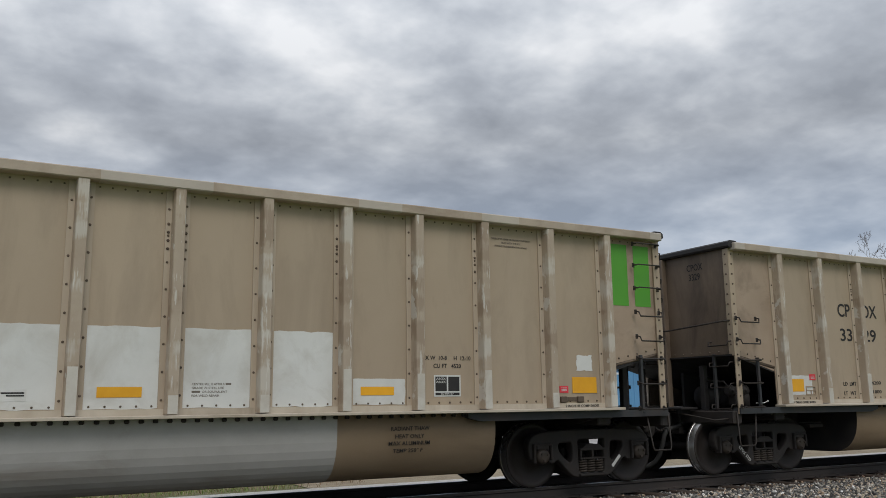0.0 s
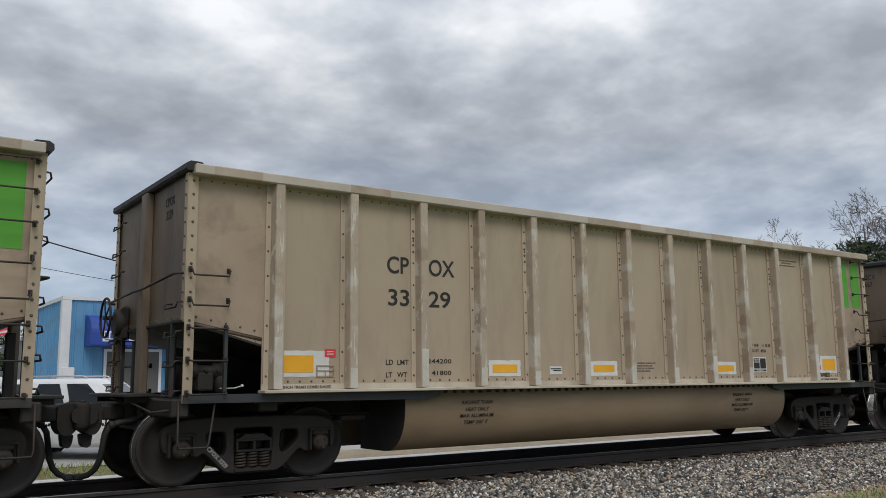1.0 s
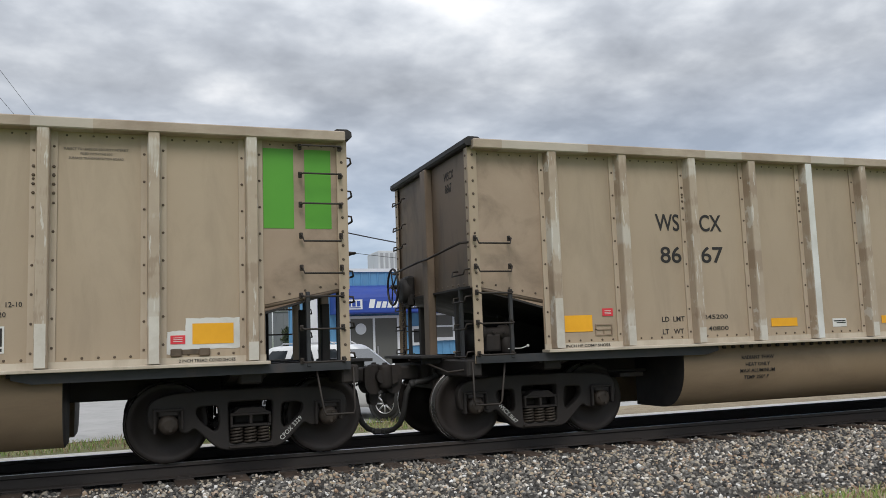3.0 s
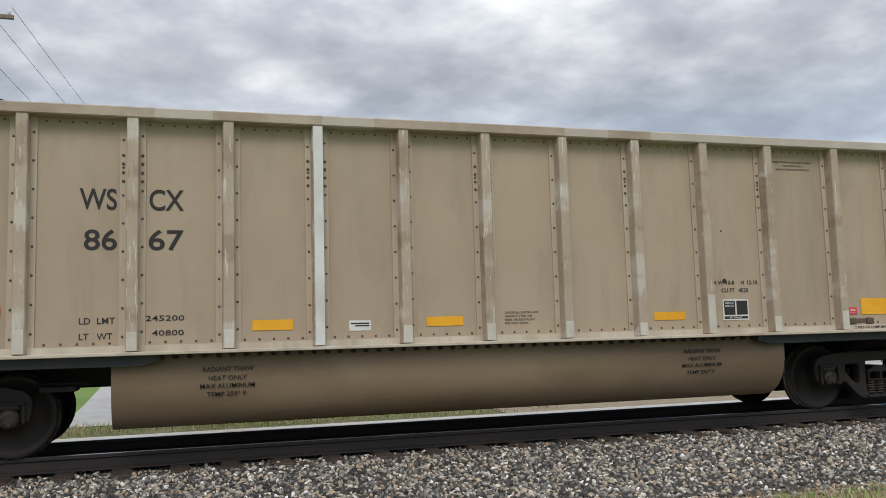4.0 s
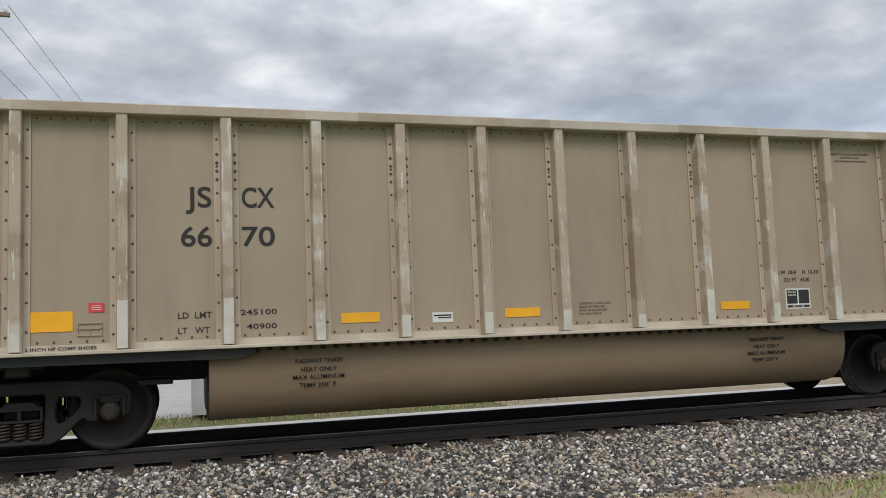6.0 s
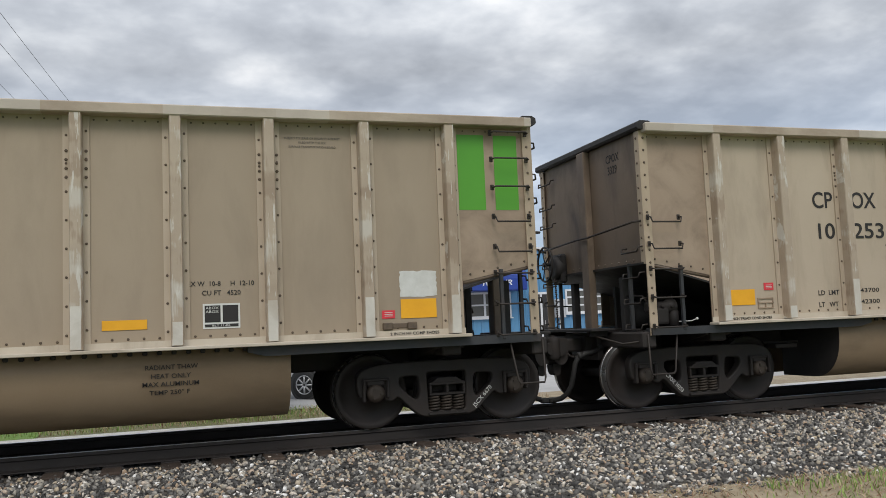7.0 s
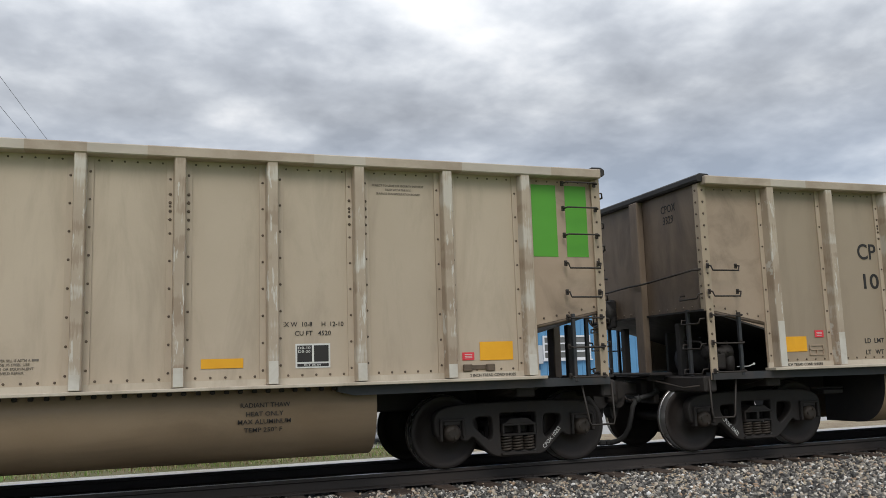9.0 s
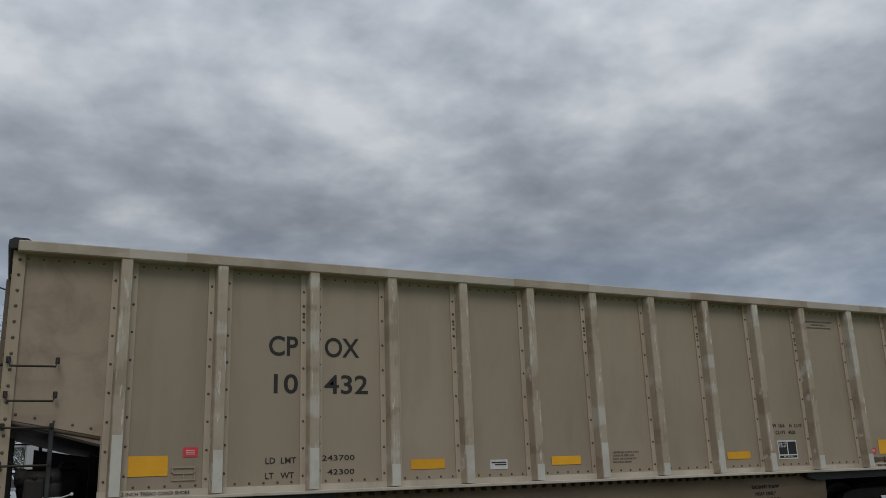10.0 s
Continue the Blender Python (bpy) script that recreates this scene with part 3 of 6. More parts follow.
    for z in (2.12, 1.78, 1.44, 1.10):
        bm = bmesh.new()
        tube(bm, [(-.09, -1.08, z + .045), (-.165, -1.08, z + .04), (-.175, -1.08, z - .02), (-.175, -1.48, z - .02), (-.165, -1.50, z + .04), (-.09, -1.50, z + .045)], .012, 6)
        end_rungs.append(data("grab_iron", bm, IRON))
    bm = bmesh.new()
    soft_box(bm, -.10, -.05, -.025, .025, 1.05, 1.97, .006)
    end_stile = data("end_stile", bm, STEELBLUE)
    bm = bmesh.new()
    prism(bm, [(-.05, 1.955), (-.05, 1.93), (3.0, 1.085), (3.0, 1.11)], -1.51, 1.51)
    # black stands in for the shade beneath the sloping sheet
    slope = data("slope_sheet", bm, BLACK)
    bm = bmesh.new()
    prism(bm, [(.95, 1.055), (2.95, 1.055), (2.95, 1.075), (.95, 1.63)], -.03, .03)
    # added dark sheet, keeps the opening under the slope in shade
    web = data("slope_web", bm, BLACK)
    bm = bmesh.new()
    soft_box(bm, -.14, .06, -1.54, 1.54, .84, 1.05, .02)
    box(bm, .06, 3.02, -1.43, 1.43, 1.02, 1.06)
    soft_box(bm, .95, 1.20, -1.44, 1.44, .88, 1.05, .02)
    prism_x(bm, [(-1.40, 1.03), (-1.40, .97), (-.45, .80), (.45, .80), (1.40, .97), (1.40, 1.03)], .90, 1.30)
    platform = data("end_platform", bm, FRAME)
    bm = bmesh.new()
    soft_box(bm, -.05, .05, -.05, .05, 1.05, 1.80, .008)
    strut = data("slope_strut", bm, BLACK)
    bm = bmesh.new()
    soft_box(bm, -.47, -.10, -.75, .95, 1.07, 1.11, .008)
    box(bm, -.40, -.12, -.60, -.55, 1.0, 1.07)
    box(bm, -.40, -.12, .75, .80, 1.0, 1.07)
    crossover = data("crossover_step", bm, BLACK)
    bm = bmesh.new()
    # striker, shank, head with guard arm, knuckle and lock lifter
    soft_box(bm, -.20, -.10, -.40, .40, .66, 1.02, .02, 2)
    soft_box(bm, -.30, -.18, -.24, .24, .72, 1.01, .02, 2)
    soft_box(bm, -.58, -.25, -.11, .11, .79, .975, .025, 2)
    prism(bm, rounded([(-.56, .72), (-.56, .99), (-.66, 1.0), (-.80, .985), (-.80, .70), (-.72, .62), (-.62, .62)], .05), -.20, .19)
    prism(bm, rounded([(-.80, .74), (-.80, .97), (-.97, .95), (-1.01, .90), (-1.01, .80), (-.97, .75)], .04), .12, .25)
    lathe(bm, [(.05, .69), (.085, .70), (.095, .74), (.095, .96), (.085, 1.0), (.045, 1.01)], 16, "z", (-.80, -.225, 0))
    prism(bm, rounded([(-.78, .76), (-.78, .95), (-.90, .94), (-.93, .88), (-.93, .82), (-.90, .77)], .04), -.30, -.17)
    lathe(bm, [(.02, .985), (.035, 1.0), (.035, 1.03), (.02, 1.035)], 10, "z", (-.80, -.225, 0))
    prism(bm, rounded([(-.64, .63), (-.78, .63), (-.76, .50), (-.72, .46), (-.66, .48)], .03), -.12, .08)
    soft_box(bm, -.74, -.60, -.216, -.198, .86, .885, .006)
    soft_box(bm, -.74, -.60, -.216, -.198, .80, .825, .006)
    for k in range(9):
        lathe(bm, [(.006, -.02), (.017, 0), (.006, .02)], 6, "z", (-.36 - .028 * k, -.24 + (.006 if k % 2 else -.006), .78 - .028 * k + .0032 * k * k))
    coupler = data("coupler", bm, FRAME)
    bm = bmesh.new()
    hose = [(-.14, -.38, .84), (-.26, -.42, .79), (-.42, -.44, .765), (-.515, -.43, .73), (-.565, -.41, .64), (-.582, -.37, .48), (-.592, -.31, .33), (-.622, -.23, .215), (-.68, -.14, .145), (-.745, -.06, .12), (-.815, 0, .115)]
    tube(bm, hose, .037, 8)
    soft_box(bm, -.814, -.70, -.07, .05, .08, .155, .02)
    lathe(bm, [(.03, -.04), (.05, -.03), (.05, .03), (.03, .04)], 10, "x", (-.50, -.435, .742))
    soft_box(bm, -.20, -.10, -.43, -.34, .80, .89, .02)
    hose_me = data("air_hose", bm, RUBBER)
    bm = bmesh.new()
    tube(bm, [(-.10, -1.45, .93), (-.30, -1.30, .90), (-.34, -.40, 1.03), (-.48, -.25, 1.05)], .014, 6)
    lever = data("uncoupling_lever", bm, IRON)
    for m in BOTH:
        w = m @ pose(END_IN, 0, 0)
        under("end_sheet", end_sheet, car, w, "soot-streaked tan end wall, colour darkened for its shaded side")
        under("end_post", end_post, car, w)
        under("end_cap", end_cap, car, w, "black rolled end cap")
        under("cross_rail", cross_rail, car, w)
        for me in end_rungs:
            under("grab_iron", me, car, w)
        for y in (-1.10, 1.06):
            under("end_stile", end_stile, car, w @ pose(0, y, 0))
        for x, y in ((.08, -.75), (.08, .75)):
            under("slope_strut", strut, car, m @ pose(x, y, 0))
        for me, n in ((slope, "slope_sheet"), (web, "slope_web"), (platform, "end_platform"), (crossover, "crossover_step"),
                      (coupler, "coupler"), (hose_me, "air_hose"), (lever, "uncoupling_lever")):
            under(n, me, car, m)

    bm = bmesh.new()
    soft_box(bm, 0, 2 * CX, -.28, .28, .72, 1.09, .02)
    part("centre_sill", bm, FRAME, car)
    bm = bmesh.new()
    prism(bm, [(.34, 1.055), (.945, 1.055), (.945, 1.60), (.34, 1.70)], -.03, .03)
    # added dark sheet, fills the left opening with shade behind the brake gear
    part("gear_web", bm, BLACK, car)
    # hand brake on the left end
    bm = bmesh.new()
    rim = [(-.33, 1.05 + .27 * math.cos(a), 2.13 + .27 * math.sin(a)) for a in (2 * math.pi * k / 28 for k in range(29))]
    tube(bm, rim, .017, 6)
    for k in range(5):
        a = 2 * math.pi * k / 5
        tube(bm, [(-.33, 1.05, 2.13), (-.33, 1.05 + .27 * math.cos(a), 2.13 + .27 * math.sin(a))], .011, 5)
    tube(bm, [(-.36, 1.05, 2.13), (-.20, 1.05, 2.13)], .03, 8)
    part("brake_wheel", bm, BLACK, car, "black spoked hand-brake wheel", pose(END_IN, 0, 0))
    bm = bmesh.new()
    lathe(bm, [(.13, -.24), (.19, -.22), (.19, -.10), (.15, -.06)], 18, "x", (0, .98, 2.06))
    soft_box(bm, -.17, -.06, .80, 1.18, 1.82, 2.28, .03)
    part("brake_housing", bm, BLACK, car, "", pose(END_IN, 0, 0))
    bm = bmesh.new()
    for k in range(24):
        z = 1.12 + k * .033
        lathe(bm, [(.007, -.018), (.019, 0), (.007, .018)], 6, "z", (-.22, .93 + (.007 if k % 2 else -.007), z))
    part("brake_chain", bm, IRON, car, "", pose(END_IN, 0, 0))
    # air brake gear above the left truck
    bm = bmesh.new()
    lathe(bm, [(.05, .18), (.19, .22), (.19, .80), (.05, .84)], 20, "x", (0, -.55, 1.28))
    part("air_reservoir", bm, BLACK, car)
    bm = bmesh.new()
    soft_box(bm, .24, .44, -1.28, -1.10, 1.13, 1.36, .03, 2)
    lathe(bm, [(.05, .15), (.095, .17), (.095, .25), (.07, .27), (.07, .44), (.10, .46), (.10, .57), (.05, .60)], 14, "x", (0, -1.18, 1.37))
    lathe(bm, [(.04, 1.10), (.075, 1.12), (.075, 1.30), (.05, 1.33), (.05, 1.42), (.03, 1.44)], 12, "z", (.54, -1.2, 0))
    for x in (.18, .34, .48):
        lathe(bm, [(.012, -1.30), (.022, -1.29), (.022, -1.26)], 8, "y", (x, 0, 1.37))
    tube(bm, [(.30, -1.2, 1.14), (.30, -1.2, 1.06), (.9, -1.2, 1.07)], .02, 6)
    tube(bm, [(.20, -1.18, 1.40), (.12, -1.15, 1.52), (.10, -.7, 1.55)], .016, 6)
    tube(bm, [(.54, -1.2, 1.42), (.60, -1.1, 1.52), (.75, -.8, 1.50)], .016, 6)
    part("brake_valve", bm, FRAME, car)
    bm = bmesh.new()
    tube(bm, [(.42, -1.52, 1.165), (.60, -1.53, 1.165), (.68, -1.53, 1.19)], .007, 5)
    lathe(bm, [(.008, -1.540), (.018, -1.537), (.018, -1.528), (.008, -1.525)], 10, "y", (.69, 0, 1.193))
    part("release_rod", bm, STENCIL, car, "thin pale brake release rod")
    bm = bmesh.new()
    tube(bm, [(2.2, -.9, .80), (2.75, -.95, .80)], .02, 6)
    soft_box(bm, 2.25, 2.62, -1.1, -.7, .72, .78, .01)
    part("brake_lever", bm, FRAME, car)
    for x in (1.043, 2 * CX - 1.043):
        build_truck(car, x)
    return car


WRITING = {}


def write(car, text, size, material, x, z, width=None, y=-1.5345, align="LEFT", turn=0, name="lettering", shear=0.0):
    key = (text, size, material.name, width, align, shear)
    if key not in WRITING:
        WRITING[key] = letters(text, size, material, width, .0015, align, shear)
    return under(name, WRITING[key], car, pose(x, y, z, 90, -turn, 0))


def write_apart(car, text, size, material, x, z, width, y=-1.5345):
    """Large writing, each character a part of its own."""
    key = (text, size, width, "apart")
    if key not in WRITING:
        whole = bmesh.new()
        whole.from_mesh(letters(text, size, material, width, .0015))
        groups, seen = [], set()
        for v in whole.verts:
            if v in seen:
                continue
            todo, found = [v], {v}
            while todo:
                for e in todo.pop().link_edges:
                    for q in e.verts:
                        if q not in found:
                            found.add(q)
                            todo.append(q)
            seen |= found
            groups.append(found)
        out = []
        for found in groups:
            bm = bmesh.new()
            made = {v: bm.verts.new(v.co) for v in found}
            for fc in {fc for v in found for fc in v.link_faces}:
                bm.faces.new([made[v] for v in fc.verts])
            out.append(data("letter", bm, material))
        whole.free()
        WRITING[key] = out
    for me in WRITING[key]:
        under("letter", me, car, pose(x, y, z, 90, 0, 0))


PLATES = {}


def decal(car, x0, x1, z0, z1, material, name, lift=.0, label="", base=-1.531):
    key = (round(x1 - x0, 3), round(z1 - z0, 3), material.name)
    if key not in PLATES:
        PLATES[key] = plate(0, x1 - x0, 0, z1 - z0, 0, material, name)
    return under(name, PLATES[key], car, pose(x0, base - lift, z0), label)


def ragged_patch(x0, x1, z0, z1, y, material, seed, wobble=.02, name="paint_patch"):
    """A patch of brushed-on paint with an uneven outline."""
    r = random.Random(seed)
    pts = []
    for (a, b), (c, d) in (((x0, z0), (x1, z0)), ((x1, z0), (x1, z1)), ((x1, z1), (x0, z1)), ((x0, z1), (x0, z0))):
        for k in range(8):
            f = k / 8
            pts.append((a + (c - a) * f + r.uniform(-wobble, wobble), b + (d - b) * f + r.uniform(-wobble, wobble)))
    bm = bmesh.new()
    prism(bm, pts, y - .003, y)
    return data(name, bm, material)


def tub_y(z):
    """How far out the tub's side stands at a height."""
    s = max(0.0, (.90 - z) / .625) ** (1 / .9)
    return -.93 - .575 * math.sqrt(max(0.0, 1 - s * s)) ** .85


def dress(car, spec, seed):
    """Lettering, reflectors, signs and paint patches of one car's near side."""
    r = random.Random(seed)
    for x0, x1 in ((13.615, 13.965), (14.095, 14.405)):
        decal(car, x0, x1, 2.635, 3.57, GREEN, "green_panel", label="bright green painted panel")
    strips = [(1.18, 1.62, 1.345, 1.555), (12.83, 13.27, 1.345, 1.57), (4.47, 4.925, 1.332, 1.448), (6.49, 6.95, 1.332, 1.443), (9.545, 10.0, 1.335, 1.44)]
    for k, (x0, x1, z0, z1) in enumerate(strips):
        if spec.get("border"):
            me = ragged_patch(x0 - .07, x1 + (.22 if k == 0 else .07), z0 - .055, z1 + .06, -1.531, WHITE, seed * 10 + k, .006)
            under("paint_patch", me, car, None, "white primer patch")
            if k == 1:
                me = ragged_patch(12.56, 12.80, 1.245, 1.49, -1.5308, WHITE, seed * 10 + 7, .010)
                under("paint_patch", me, car, None, "white primer patch")
        decal(car, x0, x1, z0, z1, ORANGE, "reflector", .004, "orange reflective strip")
    for x in (1.775, 12.60):
        q = decal(car, x, x + .155, 1.35 if x > 5 else 1.537, 1.445 if x > 5 else 1.637, RED, "red_sign", .004, "small red notice plate")
        for k in range(3):
            decal(q, .03, .125, .025 + .02 * k, .032 + .02 * k, STENCIL, "notice_line", base=-.0032)
    bm = bmesh.new()
    for x0, x1, z0, z1 in ((1.66, 1.91, 1.29, 1.305), (1.66, 1.91, 1.42, 1.435), (1.66, 1.675, 1.305, 1.42), (1.895, 1.91, 1.305, 1.42), (1.66, 1.91, 1.36, 1.372), (1.78, 1.792, 1.305, 1.36)):
        box(bm, x0, x1, -1.545, -1.531, z0, z1)
    part("card_holder", bm, END_SIDE, car)
    bm = bmesh.new()
    soft_box(bm, 12.60, 12.72, -1.57, -1.531, 1.215, 1.30, .01)
    soft_box(bm, 12.90, 13.015, -1.57, -1.531, 1.215, 1.30, .01)
    soft_box(bm, 12.72, 12.90, -1.545, -1.531, 1.235, 1.29, .005)
    part("latch", bm, RIVET, car)
    # repainted feet of the posts
    for i, x in enumerate(POSTS):
        h = r.choice((.16, .20, .25, .45, .50)) if i not in (0,) else r.choice((.20, .62))
        key = ("foot", h)
        if key not in PLATES:
            bm = bmesh.new()
            box(bm, -.053, .053, -1.6895, -1.6862, 1.15, 1.15 + h)
            PLATES[key] = data("paint_patch", bm, FOOT)
        under("paint_patch", PLATES[key], car, pose(x, 0, 0))
    # capacity data
    box_plate = decal(car, 10.58, 10.98, 1.312, 1.588, WHITE, "data_plate", .002, "black and white stencilled data plate")
    for x0, x1, z0, z1 in ((.020, .188, .070, .256), (.212, .380, .070, .256), (.020, .380, .018, .050)):
        decal(box_plate, x0, x1, z0, z1, LETTER, "black_field", base=-.0032)
    if spec["code"]:
        write(box_plate, spec["code"] if "\n" in spec["code"] else spec["code"] + "\n" + spec["code"], .030, STENCIL, .03, .215, .14, -.0082, name="stencil")
    write(box_plate, spec["built"], .022, STENCIL, .10, .024, .19, -.0082, name="stencil")
    write(car, "EX W  10-8     H  12-10", .055, LETTER, 10.425, 1.785, .715)
    write(car, "CU FT   4520", .055, LETTER, 10.575, 1.682, .415)
    for x0 in (3.94, 9.975):
        for text, z, dx, w in (("RADIANT THAW", .895, .0, .545), ("HEAT ONLY", .80, .06, .41), ("MAX ALUMINUM", .715, -.03, .585), ("TEMP 250\u00b0 F", .625, .04, .42)):
            y, up = tub_y(z), tub_y(z + .05)
            ob = write(car, text, .052, LETTER, x0 + dx, z, w, y - .009)
            ob.matrix_basis = pose(x0 + dx, y - .009, z, math.degrees(math.atan2(.05, up - y)), 0, 0)
    for k, (text, w) in enumerate((("SUBJECT TO LEASE OR SECURITY INTEREST", .65), ("FILED WITH THE ICC", .32), ("SURFACE TRANSPORTATION BOARD", .55))):
        write(car, text, .026, FAINT, 11.515 + (.65 - w) / 2, 3.46 - .05 * k, w)
    write(car, "CENTER SILL IS ASTM A", .026, FAINT, 7.485, 1.462, .37)
    decal(car, 7.865, 7.93, 1.463, 1.486, FAINT, "illegible_line")
    write(car, "GRADE 70 STEEL USE", .026, FAINT, 7.485, 1.419, .36)
    decal(car, 7.485, 7.58, 1.376, 1.399, FAINT, "illegible_line")
    write(car, "OR EQUIVALENT", .026, FAINT, 7.60, 1.376, .285)
    write(car, "FOR WELD REPAIR", .026, FAINT, 7.485, 1.333, .31)
    q = decal(car, 5.565, 5.82, 1.30, 1.42, WHITE, "white_sign", .002, "small white maker's sign")
    for z0, z1 in ((.076, .092), (.050, .064)):
        decal(q, .02 if z0 > .06 else .07, .235, z0, z1, LETTER, "sign_bar", base=-.0032)
    for x, w in ((1.165, .69), (12.687, .60)):
        write(car, spec["shoes"], .036, LETTER, x, 1.150, w, -1.5565)
    if spec["marks"]:
        (a, b), (c, d), limit, weight = spec["marks"]
        wa, wb = {"CP": .345, "WS": .375, "JS": .275}[a], {"OX": .435, "CX": .36}[b]
        wc, wd = .285 if c == "10" else .33, .55 if len(d) == 3 else .365
        write_apart(car, a, .235, LETTER, 3.045 - wa, 2.672, wa)
        write_apart(car, b, .235, LETTER, 3.378, 2.672, wb)
        write_apart(car, c, .225, LETTER, 3.048 - wc, 2.236, wc)
        write_apart(car, d, .225, LETTER, 3.372, 2.236, wd)
        write(car, "LD  LMT", .07, LETTER, 2.68, 1.442, .355)
        write(car, limit, .062, LETTER, 3.344, 1.462, .40)
        write(car, "LT   WT", .07, LETTER, 2.68, 1.277, .33)
        write(car, weight, .062, LETTER, 3.41, 1.303, .33)
        key = (a + b, "end")
        if key not in WRITING:
            WRITING[key] = letters(a + b + "\n " + c + d, .12, LETTER, .36, .0015)
        under("lettering", WRITING[key], car, pose(END_IN - .0625, -.60, 3.42, 90, 0, -90))
        mark = a + b + " " + c + d
        for x, turn, z in ((1.043 - .60, -45, .44), (13.507 + .36, 45, .20)):
            write(car, mark, .055, STENCIL, x, z, .34, -1.0765, turn=turn, name="stencil")
    else:
        bar = plate(0, .22, 0, .045, 0, STENCIL, "stencil_bar")
        under("stencil_bar", bar, car, pose(13.507 + .40, -1.0765, .25, 0, -45, 0))


SPECS = [
    dict(marks=None, code="ABOX", built="BLT04-07", shoes="2 INCH HF COMP SHOES"),
    dict(marks=(("CP", "OX"), ("33", "29"), "244200", "41800"), code="ABOX", built="BLT04-05", shoes="2 INCH TREAD COND SHOES", border=True),
    dict(marks=(("WS", "CX"), ("86", "67"), "245200", "40800"), code="ABOX", built="BLT04-07", shoes="2 INCH HF COMP SHOES"),
    dict(marks=(("JS", "CX"), ("66", "70"), "245100", "40900"), code="ABOX", built="BLT 11-06", shoes="2 INCH HF COMP SHOES"),
    dict(marks=(("CP", "OX"), ("10", "253"), "243700", "42300"), code="DB-10\nDB-20", built="BLT 05-09", shoes="2 INCH TREAD COND SHOES"),
    dict(marks=(("CP", "OX"), ("10", "432"), "243700", "42300"), code="DB-10\nDB-20", built="BLT 05-09", shoes="2 INCH TREAD COND SHOES"),
]


def train_x(t):
    """The first car's left end along the track."""
    return -5.093 - 7.8307 * t + 0.02404 * t * t


first = build_car()
first.matrix_basis = pose(train_x(0), 0, 0)
CARS = [first]
for i in range(1, len(SPECS)):
    CARS.append(copy_thing(first, pose(train_x(0) + PITCH * i, 0, 0)))
CAR_WHEELS = []
for c in CARS:
    for ob in c.children_recursive:
        if ob.name.split(".")[0] == "wheelset":
            CAR_WHEELS.append((ob, ob.matrix_basis.translation.x))
for i, (c, spec) in enumerate(zip(CARS, SPECS)):
    dress(c, spec, 11 + i)
# what sets single cars apart
tagged(CARS[0], "tan coal gondola with white repainted lower panels and tub")
tagged(CARS[1], "tan coal gondola with white-bordered orange reflectors")
tagged(CARS[2], "tan coal gondola with one pale replaced rib")
tagged(CARS[3], "weathered tan coal gondola with a white paint patch above a reflector")
for i in range(4, 8):
    x = (POSTS[i] + POSTS[i + 1]) / 2
    me = ragged_patch(x - .385, x + .385, 1.21, 2.095, -1.5305, WHITE, 60 + i, .008)
    under("paint_patch", me, CARS[0], None, "flat white repainted lower panel")
me = ragged_patch(9.42, 10.16, 1.22, 1.54, -1.5305, WHITE, 71, .006)
under("paint_patch", me, CARS[0], None, "flat white repainted strip")
me = ragged_patch(12.92, 13.20, 1.66, 1.88, -1.531, WHITE, 72, .010)
under("paint_patch", me, CARS[0])
_, curve = tub_data()
bm = bmesh.new()
skin = [(y - .004, z) for y, z in curve[:-2]]
skin[-3:] = [(y, z - .004) for y, z in curve[-5:-2]]
prism_x(bm, [*skin, *[(y + .01, z) for y, z in curve[-3::-1]]], 4.2, 9.25)
part("paint_patch", bm, SHADED_WHITE, CARS[0], "stained white repainted belly, greyed for its shade")
me = ragged_patch(12.83, 13.28, 1.60, 1.90, -1.531, STENCIL, 73, .009)
under("paint_patch", me, CARS[3], None, "brushed white paint patch")
bm = bmesh.new()
box(bm, -.053, .053, -1.6905, -1.6862, 1.15, 3.65)
part("paint_patch", bm, WHITE, CARS[2], "pale new rib facing", pose(POSTS[4], 0, 0))
# CARS[3] is weathered; CARS[5] has its dimmer exposure put into the panel colour
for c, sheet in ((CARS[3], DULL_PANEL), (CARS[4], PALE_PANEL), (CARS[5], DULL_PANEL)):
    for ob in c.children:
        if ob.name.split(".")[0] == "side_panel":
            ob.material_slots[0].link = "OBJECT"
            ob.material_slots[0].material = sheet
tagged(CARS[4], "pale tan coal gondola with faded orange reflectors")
tagged(CARS[5], "tan coal gondola with dimmed side panels and a sooty end wall")
for c, x, z, r0 in ((CARS[2], 10.62, 2.50, .014), (CARS[2], 10.63, 1.83, .035), (CARS[1], 10.50, 3.18, .016), (CARS[4], 3.93, 2.13, .008), (CARS[1], 10.2, 3.1, .008)):
    bm = bmesh.new()
    lathe(bm, [(r0, -1.534), (r0 * .8, -1.5305)], 9, "y", (x, 0, z))
    part("bullet_hole", bm, LETTER, c)


# ---- ground, track and ballast ----
PROFILE = [(-3000, -.40), (-60, -.40), (-12, -.40), (-8, -.40), (-5.2, -.40), (-4.2, -.385), (-3.2, -.34), (-1.75, -.225), (-1.40, -.215), (-1.0, -.22), (1.0, -.22), (1.7, -.24), (3.4, -.45), (7.0, -.42), (12, -.28), (19, 0.0),
           (28, .32), (40, .80), (50, 1.2), (75, 1.9), (140, 2.3), (190, 2.7), (3000, 2.7)]


def land(y):
    return float(np.interp(y, [p[0] for p in PROFILE], [p[1] for p in PROFILE]))


